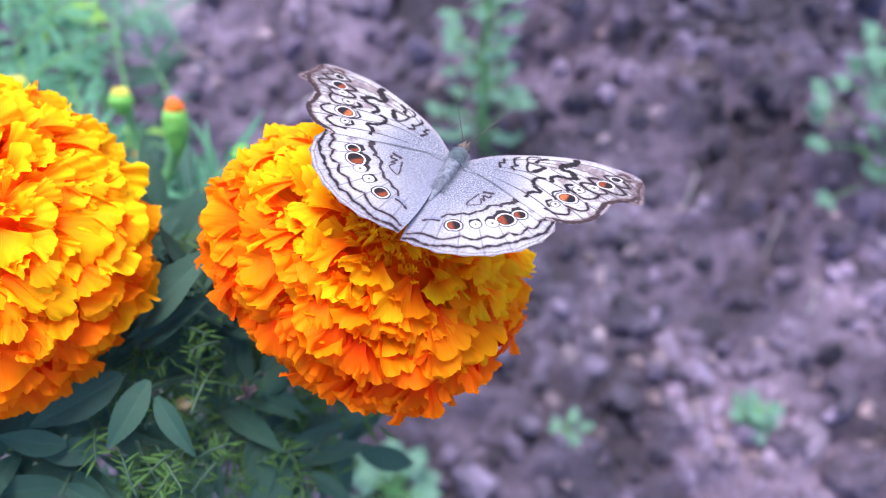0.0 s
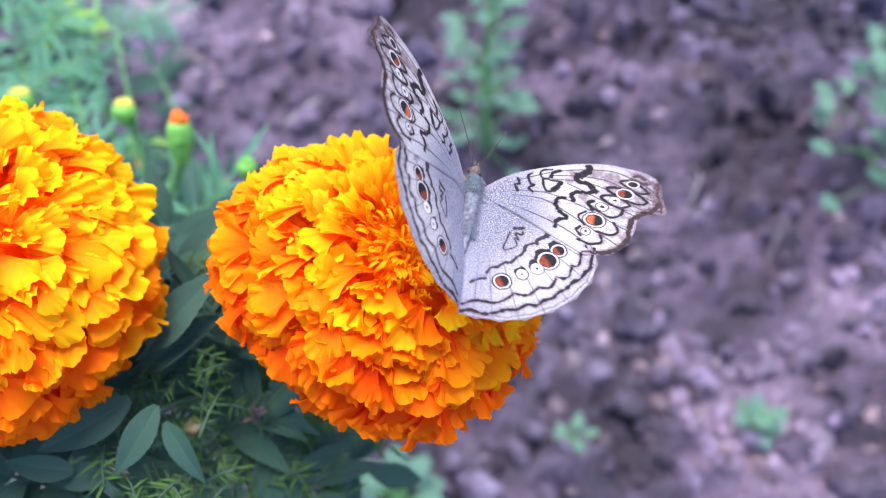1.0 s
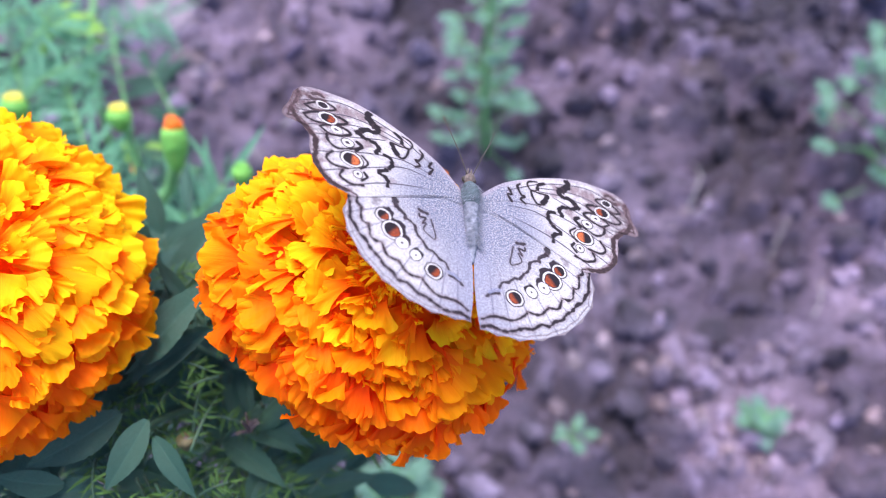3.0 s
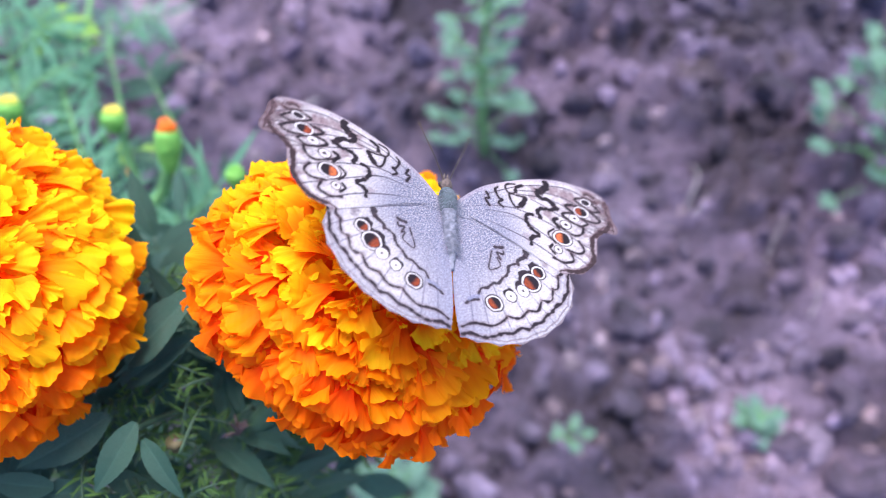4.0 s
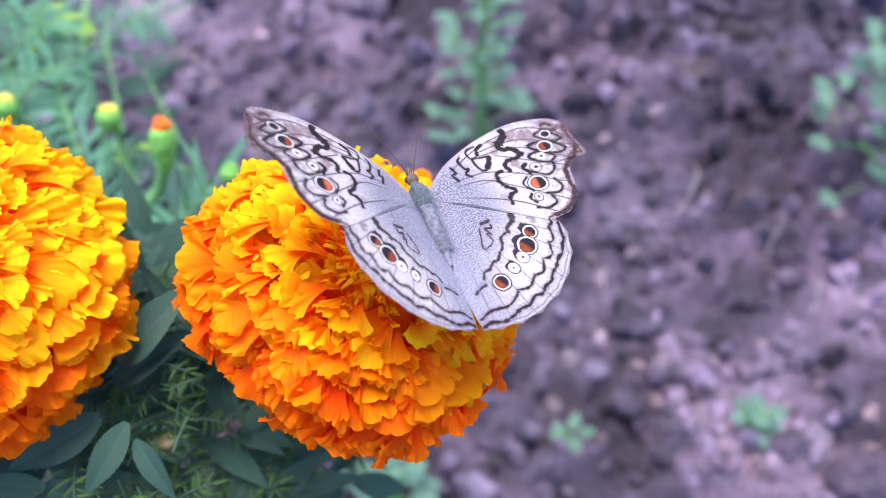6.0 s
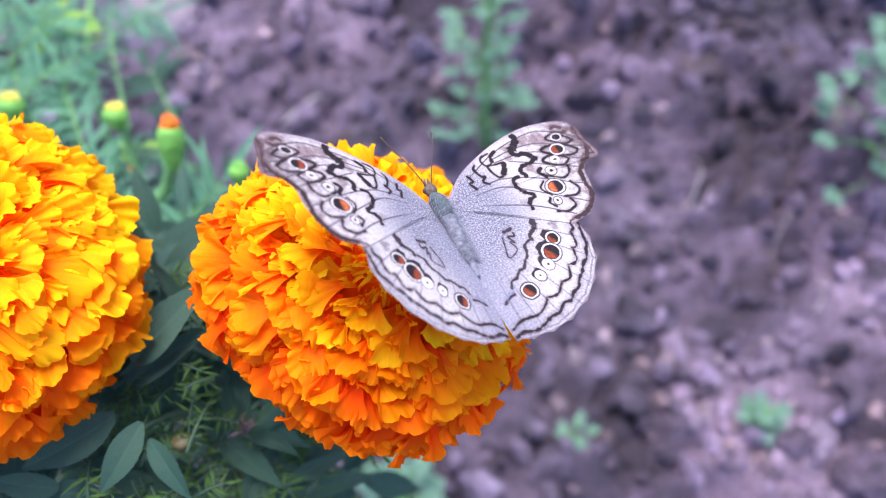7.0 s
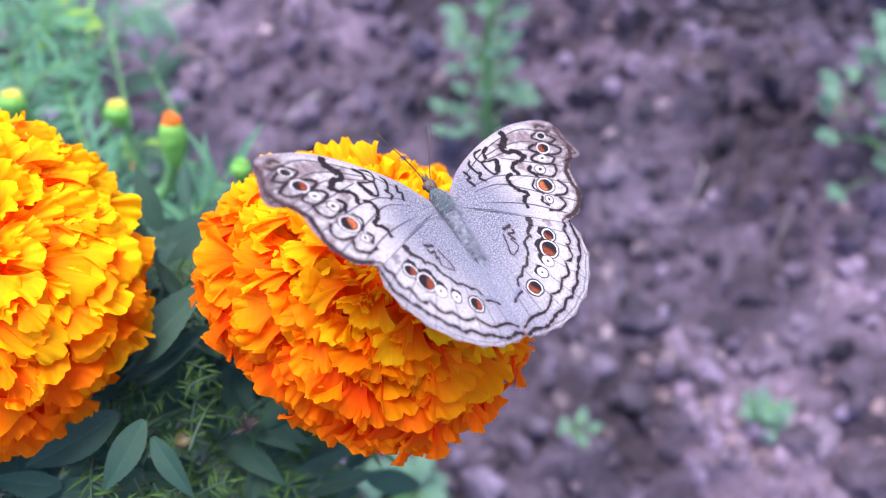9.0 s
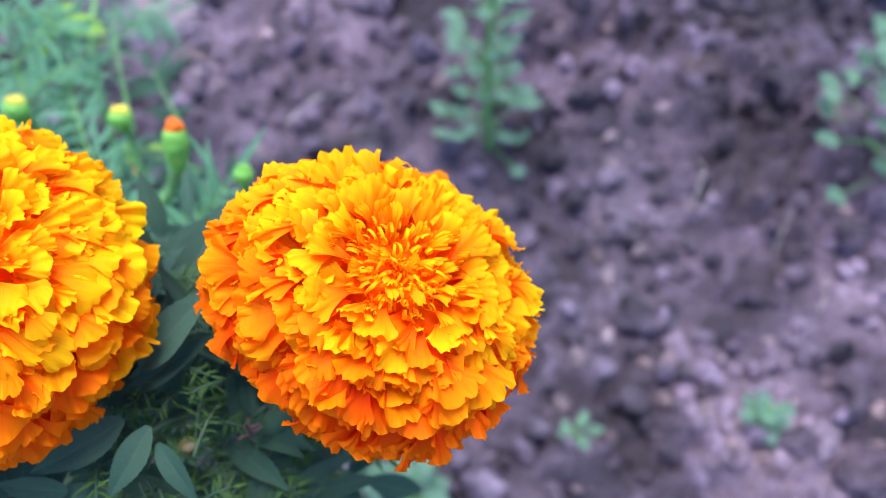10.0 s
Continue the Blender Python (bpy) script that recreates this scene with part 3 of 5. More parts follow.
def thicket():
    """Lower leaves crowding round the stems."""
    for k in range(56):
        x, y = leaf_rng.uniform(-0.20, -0.055), leaf_rng.uniform(0.03, 0.11)
        z = leaf_rng.uniform(0.22, 0.325) if k % 3 else leaf_rng.uniform(0.14, 0.27)
        a, r = leaf_rng.uniform(0, 6.28), leaf_rng.uniform(0.035, 0.06)
        compound_leaf(plant, (x, y, z), (x + r * math.cos(a), y + r * math.sin(a), z + leaf_rng.uniform(0.0, 0.03)), 7 if k % 3 else 5, 0.009 if k % 3 else 0.015, "fine" if k % 3 else "")
    # feathery young leaves just under the blooms
    for k in range(160):
        x, y = leaf_rng.uniform(-0.082, -0.030), leaf_rng.uniform(0.026, 0.076)
        z = leaf_rng.uniform(0.330, 0.355) if x < -0.052 else leaf_rng.uniform(0.318, 0.331)
        a, r = leaf_rng.uniform(0, 6.28), leaf_rng.uniform(0.007, 0.014)
        compound_leaf(plant, (x, y, z), (x + r * math.cos(a), y + r * math.sin(a), z + leaf_rng.uniform(-0.004, 0.006)), 5, leaf_rng.uniform(0.0028, 0.0052), "fine")

    # and between the two blooms
    for k in range(34):
        x, y, z = leaf_rng.uniform(-0.076, -0.050), leaf_rng.uniform(0.060, 0.086), leaf_rng.uniform(0.352, 0.364)
        a, r = leaf_rng.uniform(0, 6.28), leaf_rng.uniform(0.006, 0.011)
        compound_leaf(plant, (x, y, z), (x + r * math.cos(a), y + r * math.sin(a), z + leaf_rng.uniform(-0.003, 0.003)), 5, leaf_rng.uniform(0.003, 0.005), "fine")


thicket()
def spent_head(top, size):
    """A withered flower head: a tan cup with a dark hollow."""
    cup = bmesh.new()
    line = [Vector((0, 0, z * size)) for z in (-1.6, -1.2, -0.5, 0.0, 0.12, 0.0, -0.25)]
    tube(cup, line, [size * r for r in (0.3, 0.62, 0.95, 1.0, 0.82, 0.6, 0.42)], 18, 0.25)
    body = part("bud", cup, SPENT, plant, "withered tan flower head with a dark hollow")
    body.location, body.rotation_euler = Vector(top) - plant.location, (-0.5, 0.05, 0)
    core = bmesh.new()
    bmesh.ops.create_icosphere(core, subdivisions=2, radius=size * 0.45)
    part("floret", core, DRY, body).location = (0, 0, -0.22 * size)


def dry_tuft(base, reach, seed):
    """A few shrivelled brown-purple bracts on a young shoot."""
    rng, o = random.Random(seed), Vector(base) - plant.location
    bm = bmesh.new()
    for k in range(7):
        d = Vector((rng.uniform(-0.7, 0.7), rng.uniform(-0.5, 0.9), rng.uniform(0.3, 1.0))).normalized() * reach * rng.uniform(0.5, 1.0)
        tube(bm, arc([o, o + d * 0.5 + Vector((0, 0, 0.1 * reach)), o + d], 4), (reach * 0.10, reach * 0.04), 6, 0.3)
    part("bract", bm, DRY, plant, "shrivelled purplish brown bracts")


SPENT = plain_material("spent_tan", (0.055, 0.048, 0.022), (0.12, 0.10, 0.045), 500)
spent_head((-0.0574, 0.0486, 0.3540), 0.0022)
dry_tuft((-0.0705, 0.0659, 0.3470), 0.0060, 1)
dry_tuft((-0.0453, 0.0529, 0.3460), 0.0060, 2)
dry_tuft((-0.0641, 0.0693, 0.3420), 0.0040, 3)

back_plant = tagged(new("marigold_plant"), "blurred marigold plant with closed buds and pale green leaves", "plant")
back_plant.location = (-0.135, 0.19, 0.0)
stem(back_plant, [(-0.0947, 0.1717, 0.3060), (-0.103, 0.166, 0.285), (-0.1173, 0.1592, 0.2599), (-0.128, 0.165, 0.15), (-0.135, 0.19, -0.02)], 0.0020, 0.0034, PALE_STEM)
stem(back_plant, [(-0.1255, 0.1952, 0.2880), (-0.124, 0.185, 0.270), (-0.120, 0.170, 0.245), (-0.128, 0.172, 0.15)], 0.0016, 0.0022, PALE_STEM)
stem(back_plant, [(-0.0713, 0.1617, 0.2980), (-0.080, 0.160, 0.275), (-0.100, 0.160, 0.250), (-0.125, 0.166, 0.17)], 0.0014, 0.0022, PALE_STEM)
stem(back_plant, [(-0.1666, 0.1990, 0.2900), (-0.165, 0.200, 0.270), (-0.155, 0.200, 0.220), (-0.137, 0.19, 0.08)], 0.0016, 0.0026, PALE_STEM)
stem(back_plant, [(-0.190, 0.335, 0.235), (-0.183, 0.28, 0.22), (-0.165, 0.22, 0.15), (-0.136, 0.192, 0.03)], 0.0014, 0.0028, PALE_STEM)
bud(back_plant, (-0.0947, 0.1717, 0.3125), 0.0047, BUD_ORANGE, "green bud with orange florets just opening", 1.5)
bud(back_plant, (-0.1255, 0.1952, 0.2943), 0.0048, BUD_YELLOW, "closed green bud with a yellow top", 0.75)
bud(back_plant, (-0.0713, 0.1617, 0.3028), 0.0036, CALYX, "small closed green bud", 0.8)
bud(back_plant, (-0.1666, 0.1990, 0.2955), 0.0050, BUD_YELLOW, "closed green bud with a yellow top", 0.75)
compound_leaf(back_plant, (-0.1196, 0.1473, 0.2531), (-0.1379, 0.1829, 0.2736), 5, 0.022)
compound_leaf(back_plant, (-0.1069, 0.1425, 0.2619), (-0.0820, 0.1655, 0.2867), 5, 0.022)
compound_leaf(back_plant, (-0.1346, 0.1631, 0.2391), (-0.1760, 0.2468, 0.2528), 6, 0.026)
compound_leaf(back_plant, (-0.1813, 0.2055, 0.2289), (-0.2138, 0.2823, 0.2502), 6, 0.030)
compound_leaf(back_plant, (-0.1774, 0.2242, 0.2166), (-0.1985, 0.3048, 0.2401), 6, 0.030)
compound_leaf(back_plant, (-0.1919, 0.2216, 0.2382), (-0.2238, 0.2537, 0.2568), 6, 0.030)
compound_leaf(back_plant, (-0.1760, 0.2055, 0.2289), (-0.1938, 0.2136, 0.2567), 6, 0.026)
compound_leaf(back_plant, (-0.1435, 0.2245, 0.2450), (-0.1873, 0.3416, 0.2150), 5, 0.016)
compound_leaf(back_plant, (-0.2066, 0.2565, 0.2500), (-0.1752, 0.2730, 0.2700), 5, 0.024)
compound_leaf(back_plant, (-0.2252, 0.2826, 0.2500), (-0.1838, 0.2760, 0.2700), 5, 0.024)
compound_leaf(back_plant, (-0.1972, 0.2321, 0.2500), (-0.1642, 0.2511, 0.2650), 5, 0.020)
compound_leaf(back_plant, (-0.1758, 0.2235, 0.2400), (-0.1700, 0.2507, 0.2600), 5, 0.018)
compound_leaf(back_plant, (-0.2012, 0.2768, 0.2500), (-0.1798, 0.2695, 0.2620), 1, 0.021, "lime")
compound_leaf(back_plant, (-0.1944, 0.2884, 0.2500), (-0.1645, 0.2644, 0.2620), 1, 0.021, "lime")
compound_leaf(back_plant, (-0.1994, 0.2890, 0.2550), (-0.1683, 0.2690, 0.2650), 1, 0.021, "lime")
compound_leaf(back_plant, (-0.1368, 0.1957, 0.2620), (-0.1230, 0.1965, 0.2700), 1, 0.012, "lime")
compound_leaf(back_plant, (-0.1010, 0.1436, 0.2600), (-0.0995, 0.1603, 0.2750), 5, 0.018)
compound_leaf(back_plant, (-0.1160, 0.1596, 0.2500), (-0.1258, 0.1826, 0.2620), 5, 0.018)
compound_leaf(back_plant, (-0.1092, 0.1553, 0.2620), (-0.0775, 0.1716, 0.2720), 6, 0.016)
bud(back_plant, (-0.1343, 0.1985, 0.2500), 0.0030, BUD_ORANGE, "small faded orange bud", 0.7)
compound_leaf(back_plant, (-0.1113, 0.1540, 0.2685), (-0.0843, 0.1317, 0.2903), 4, 0.020)



def back_thicket():
    """More of its leaves, further off."""
    for k in range(18):
        x, y, z = leaf_rng.uniform(-0.32, -0.23), leaf_rng.uniform(0.25, 0.42), leaf_rng.uniform(0.08, 0.22)
        a, r = leaf_rng.uniform(0, 6.28), leaf_rng.uniform(0.03, 0.05)
        compound_leaf(back_plant, (x, y, z), (x + r * math.cos(a), y + r * math.sin(a), z + 0.02), 4, 0.026)
    # dark leaves underneath, added to darken the gaps between the paler ones
    for k in range(26):
        x, y, z = leaf_rng.uniform(-0.235, -0.115), leaf_rng.uniform(0.17, 0.26), leaf_rng.uniform(0.15, 0.21)
        a, r = leaf_rng.uniform(1.2, 5.0), leaf_rng.uniform(0.03, 0.05)
        compound_leaf(back_plant, (x, y, z), (x + r * math.cos(a), y + r * math.sin(a), z + 0.012), 3, 0.020, "near")


back_thicket()

# ---- weeds on the soil ----
def round_leaf_mesh(seed):
    """A small soft lobed leaf, one unit long."""
    rng = random.Random(seed)
    bm, n = bmesh.new(), 14
    rim = []
    for k in range(n + 1):
        a = math.pi * (k / n - 0.5) * 1.75
        r = 0.42 + 0.15 * math.cos(5 * a) + rng.uniform(-0.03, 0.03)
        x, y = r * math.sin(a) * 0.95, 0.5 + r * math.cos(a)
        rim.append(bm.verts.new((x, y, 0.10 * abs(x) - 0.14 * y * y + rng.uniform(-0.02, 0.02))))
    hub = bm.verts.new((0, 0.5, -0.04))
    for a, b in zip(rim, rim[1:]):
        bm.faces.new((hub, b, a))
    foot = bm.verts.new((0, 0.02, 0.0))
    bm.faces.new((hub, rim[0], foot))
    bm.faces.new((hub, foot, rim[-1]))
    return bm


WEED_LEAVES = [mesh_of("leaf", round_leaf_mesh(k), WEED_LEAF) for k in range(5)]


def make_weed(x, y, height, leaves, size, seed, label, lean=(0.0, 0.0), reach=0.028):
    rng = random.Random(seed)
    weed = tagged(new("weed"), label, "weed", "weeds on the soil")
    weed.location = (x, y, soil_height(x, y) - 0.004)
    top = Vector((lean[0], lean[1], height))
    line = arc([(0, 0, 0), top * 0.5 + Vector((rng.uniform(-0.004, 0.004), 0, 0)), top], 8)
    part("stem", tube(bmesh.new(), line, (0.0036, 0.0022) if height > 0.15 else (0.0022, 0.0012), 8), PALE_STEM, weed)
    for k in range(leaves):
        f = (k + 0.6) / leaves
        p = line[round(f * (len(line) - 1))]
        a = k * 2.4 + rng.uniform(-0.4, 0.4)
        out = Vector((math.cos(a), math.sin(a), rng.uniform(0.15, 0.7)))
        far = p + out * reach * rng.uniform(0.45, 1.0) * (1.2 - 0.5 * f)
        stalk = part("leaf_stalk", tube(bmesh.new(), arc([p, (p + far) / 2 + Vector((0, 0, 0.003)), far], 4), (0.0008, 0.0005), 6), PALE_STEM, weed)
        for j in (-2, -1, 0, 1, 2):
            d = out + j * 0.7 * out.cross(Vector((0, 0, 1)))
            s = size * rng.uniform(0.75, 1.2)
            leaf = part("leaf", rng.choice(WEED_LEAVES), WEED_LEAF, stalk)
            leaf.matrix_basis = Matrix.Translation(far - out * 0.003 * abs(j)) @ frame_of(d, (rng.uniform(-0.5, 0.5), rng.uniform(-0.6, 0.3), 1)).to_4x4() @ Matrix.Diagonal((s, s, s, 1))


make_weed(0.041, 0.414, 0.185, 48, 0.0080, 1, "tall green weed with small soft lobed leaves", (-0.006, 0.012), 0.042)
make_weed(0.372, 0.372, 0.15, 64, 0.0100, 2, "green weed with soft lobed leaves on bare soil", (-0.012, 0.02), 0.075)
make_weed(0.228, 0.165, 0.03, 9, 0.0075, 3, "low bluish green seedling on the soil", (0.0, 0.004), 0.016)
make_weed(-0.024, 0.108, 0.065, 20, 0.010, 4, "bright green weed growing beside the marigold", (0.0, -0.005), 0.034)
make_weed(0.088, 0.15, 0.014, 6, 0.006, 5, "tiny dark seedling among soil crumbs", (0.0, 0.0), 0.014)
make_weed(0.34, 0.115, 0.02, 5, 0.010, 6, "tiny green seedling among soil crumbs", (0.0, 0.0), 0.014)


def make_straw(points, thick):
    z = [Vector((x, y, soil_height(x, y) + h)) for x, y, h in points]
    ob = new("straw", mesh_of("straw", tube(bmesh.new(), arc(z, 6), (thick, thick * 0.5), 6), STRAW))
    tagged(ob, "thin dry pale straw lying on the soil", "straw", "straws on the soil")


make_straw([(0.203, 0.344, 0.010), (0.215, 0.372, 0.010), (0.216, 0.396, 0.010)], 0.0006)
make_straw([(0.222, 0.359, 0.010), (0.216, 0.346, 0.010), (0.205, 0.340, 0.010)], 0.0005)
make_straw([(0.262, 0.30, 0.004), (0.275, 0.325, 0.010), (0.292, 0.345, 0.006)], 0.0004)
make_straw([(-0.145, 0.44, 0.004), (-0.115, 0.455, 0.012), (-0.085, 0.485, 0.006)], 0.0016)
make_straw([(0.29, 0.255, 0.004), (0.30, 0.27, 0.008), (0.305, 0.29, 0.004)], 0.0006)

# ---- butterfly ----

def outline(points, steps=14):
    return np.array([(p.x, p.y) for p in arc([(a, b, 0) for a, b in points], steps)])


def scallop(edge, waves, depth):
    """Waves along a margin, pushed in along its normal."""
    d = np.gradient(edge, axis=0)
    n = np.stack([d[:, 1], -d[:, 0]], 1) / (np.hypot(*d.T)[:, None] + 1e-9)
    s = np.linspace(0, 1, len(edge))
    return edge + n * (depth * (np.abs(np.sin(np.pi * waves * s)) - 0.6))[:, None]


FORE_COSTA = [(0, 1.8), (5, 6.6), (11, 10), (17, 12.3), (23, 13.6), (29, 13.5), (32.2, 12.4), (33.7, 10.3)]
FORE_EDGE = [(33.7, 10.3), (34.4, 6.8), (35.0, 3.6), (34.2, 2.8), (32.2, 2.8), (30.4, 1.3), (29.5, -1), (29.2, -3.5), (28.2, -6), (26.2, -8.3), (23.6, -9.5), (21.0, -10)]
FORE_BACK = [(21.0, -10), (13, -5.8), (6, -2.2), (0, -1.6)]
HIND_COSTA = [(0, 0.6), (7, -1.2), (14, -3.2), (20, -6.6), (22.0, -9.3)]
HIND_EDGE = [(22.0, -9.3), (22.5, -12), (22.3, -15), (21.2, -18), (19.3, -20.7), (16.8, -23.4), (13.6, -25.4), (10.5, -26.9), (7.5, -27.6), (4.5, -27.8), (1.7, -27.7), (-0.3, -27.2)]
HIND_BACK = [(-0.3, -27.2), (-0.9, -23), (-1.2, -17), (-1.0, -11), (-0.4, -4), (0, -1.2)]


def near_line(p, line):
    """Distance of each point from a polyline, and how far along it lies."""
    best, along = np.full(len(p), 1e9), np.zeros(len(p))
    total = 0.0
    for a, b in zip(line, line[1:]):
        ab = b - a
        length = np.hypot(*ab) + 1e-9
        t = np.clip(((p - a) @ ab) / length**2, 0, 1)
        d = np.hypot(*(p - a - t[:, None] * ab).T)
        hit = d < best
        best[hit], along[hit] = d[hit], (total + t * length)[hit]
        total += length
    return best, along / total


def wobble(p, scale, seed):
    return np.array([noise.noise(Vector((x * scale, y * scale, seed))) for x, y in p])


LILAC = np.array((0.218, 0.208, 0.275))
PALE = np.array((0.45, 0.41, 0.435))
INK = np.array((0.016, 0.011, 0.016))
UMBER = np.array((0.095, 0.055, 0.066))
GREY = np.array((0.17, 0.13, 0.17))
ORANGE = np.array((0.55, 0.13, 0.045))
RUST = np.array((0.27, 0.05, 0.02))


def lay_over(col, share, c):
    share = np.clip(share, 0, 1)[:, None]
    col[:] = col * (1 - share) + c * share


def soft(d, w, blur=0.19):
    return np.clip((1.2 * w - d) / blur + 0.5, 0, 1)


def stroke(col, p, points, w, c=INK, share=1.0, shake=0.18, seed=0.0, halo=0.3):
    line = outline(points, 5)
    near = ((p > line.min(0) - 2.5) & (p < line.max(0) + 2.5)).all(1)
    whole, p, col = col, p[near], col[near]
    if np.ndim(share):
        share = share[near]
    d, _ = near_line(p, line)
    ragged = shake * (wobble(p, 1.1, seed) + 0.35 * wobble(p, 2.6, seed + 5))
    if halo:
        lay_over(col, halo * share * soft(d + ragged + 0.2 * wobble(p, 4.5, seed), w + 0.2, 0.6), UMBER * 1.3)
    lay_over(col, share * soft(d + ragged, w * 1.06), c)
    whole[near] = col


def ring(col, p, x, y, pupil, pale, wide=1.0, turn=0.0, tone=None, line=0.18, dark=INK):
    """One eyespot: a thin dark ring round a pale one, with a tiny dot or a black pupil that is rust towards the body."""
    c, s = math.cos(turn), math.sin(turn)
    q = (p - (x, y)) @ np.array(((c, -s), (s, c)))
    d = np.hypot(q[:, 0] / wide, q[:, 1]) + 0.10 * wobble(p, 1.3, x)
    lay_over(col, soft(d, (pale + line) / 1.2), dark)
    lay_over(col, soft(d, pale / 1.2), PALE * 1.25)
    if tone is None:
        lay_over(col, soft(d + 0.1 * wobble(p, 3.0, y), pupil / 1.2, 0.25), INK * 2)
        return
    lay_over(col, soft(d, pupil / 1.2), INK)
    glow = np.clip(-q[:, 0] / (0.5 * pupil) + 0.30, 0, 1) * np.clip(0.8 + 0.5 * wobble(p, 1.7, x + 3), 0, 1)
    lay_over(col, soft(d, 0.86 * pupil / 1.2, 0.3) * glow, tone)


def speckle(col, p, share, seed):
    """Bluish scales that thicken towards the hinge."""
    grain = wobble(p, 3.6, seed) + 0.7 * wobble(p, 7.0, seed + 2)
    lay_over(col, share * np.clip(grain * 3.0 + 0.22, 0, 0.8), np.array((0.09, 0.10, 0.165)))
    lay_over(col, share * np.clip(-grain * 2.2 - 0.2, 0, 0.5), PALE * 0.95)


def fore_pattern(p):
    edge = outline(FORE_EDGE, 8)
    dist, along = near_line(p, edge)
    far = np.hypot(p[:, 0], p[:, 1])
    col = np.tile(LILAC, (len(p), 1))
    lay_over(col, np.clip((far + 0.35 * p[:, 1] - 9) / 8, 0, 1) * 0.95, PALE)
    speckle(col, p, np.clip((14.5 - far) / 8, 0, 1), 1.0)
    # dusky clouds at the tip and beyond the middle
    tip = np.clip((far - 27) / 7, 0, 1) * np.clip((p[:, 1] - 0.5) / 4, 0, 1)
    lay_over(col, 0.95 * tip * np.clip(0.8 + 1.2 * wobble(p, 0.8, 9), 0, 1), UMBER * 0.85)
    lay_over(col, 0.6 * np.clip((far - 17) / 10, 0, 1) * np.clip(0.3 + 1.8 * wobble(p, 0.9, 15), 0, 1), GREY)
    for x, y, r in ((24.2, 9.9, 2.2), (29.0, 12.2, 1.5), (31.0, 10.2, 1.0), (21.6, 10.6, 1.6), (16.8, 9.6, 1.5), (19.6, 4.4, 1.3), (16.4, 7.6, 1.4), (20.0, 3.2, 1.0), (14.2, 1.4, 0.9), (14.2, -3.0, 0.9), (26.8, 4.4, 0.8), (24.2, 7.2, 1.0), (27.2, 0.6, 1.0), (26.8, -4.4, 1.0)):
        d = np.hypot((p[:, 0] - x) / 1.3, p[:, 1] - y) + 0.9 * wobble(p, 1.0, x)
        lay_over(col, 0.7 * np.clip((r - d) / 1.0, 0, 1), UMBER * 1.5)
    costa, _ = near_line(p, outline(FORE_COSTA, 8))
    lay_over(col, soft(costa, 0.55, 0.5) * 0.55, np.array((0.30, 0.24, 0.30)))
    # veins run out to the margin
    vein = np.array((0.06, 0.05, 0.075))
    for line in (
        [(32.3, 8.6), (26.9, 11.4), (22.7, 12.0), (14, 9.6), (6, 5.2)],
        [(33.0, 5.9), (27.6, 7.6), (23.1, 9.2), (18.3, 9.3), (13.0, 8.2)],
        [(30.3, 3.2), (27.9, 4.4), (22.9, 7.0), (18.2, 7.8), (13.0, 7.3)],
        [(29.4, 1.2), (24.5, 3.2), (21.2, 4.6), (16.0, 6.7)],
        [(28.9, -2.6), (26.9, -2.0), (21.1, 0.7), (15.9, 2.7), (12.2, 3.5)],
        [(27.4, -7.0), (26.5, -6.5), (20.9, -3.2), (16.9, -0.8), (11.7, 1.7), (6.2, 1.5)],
        [(22.6, -8.2), (16.8, -4.7), (11.6, -2.6), (6.3, -1.0)],
        [(12.2, 3.5), (7.0, 2.8), (2.0, 1.2)],
    ):
        stroke(col, p, line, 0.11, vein, 0.95 * np.clip((far - 3) / 8, 0.3, 1), 0.03, halo=0)
    # margin: a dark wavering band with a pinkish rim beyond it
    lay_over(col, np.clip((1.1 - dist) / 0.4, 0, 1) * 0.6, np.array((0.30, 0.235, 0.285)))
    wave = 0.9 * np.abs(np.sin(along * math.pi * 7)) ** 0.8
    band = np.abs(dist - 0.70 - 0.35 * wave - 0.25 * wobble(p, 0.9, 4))
    dusk = np.clip((p[:, 1] + 1) / 9, 0, 1)
    thick = 0.10 + 0.05 * np.sin(along * 44 + 1.5) + 0.16 * dusk
    lay_over(col, 0.6 * np.clip((thick + 0.5 - band + 0.35 * wobble(p, 2.0, 7)) / 0.5, 0, 1), UMBER * 1.3)
    lay_over(col, np.clip((thick - band + 0.12 * wobble(p, 3.0, 6)) / 0.14 + 0.5, 0, 1), UMBER * 0.4)
    lay_over(col, soft(np.abs(dist - 0.10), 0.10) * 0.7, UMBER)
    # short pale and dark dashes where the veins meet the dusky tip
    lay_over(col, dusk * 0.85 * np.clip((3.8 - dist) / 1.4, 0, 1) * np.clip(0.35 + 1.8 * wobble(p, 1.4, 18), 0, 1), UMBER)
    # a dark, ragged line inside the margin and pointed cells round the eyespots
    stroke(col, p, [(33.4, 5.6), (32.6, 3.8), (30.3, 1.8), (28.6, 0.0), (28.3, -3.0), (28.1, -5.5), (26.6, -7.3), (24.7, -8.6), (22.2, -9.1)], 0.36, UMBER * 0.32, 0.95, 0.4, 38, 0.7)
    lay_over(col, 0.8 * dusk * np.clip((2.0 - dist) / 0.9, 0, 1) * np.clip(0.7 + 0.8 * wobble(p, 1.6, 19), 0, 1), UMBER * 0.8)
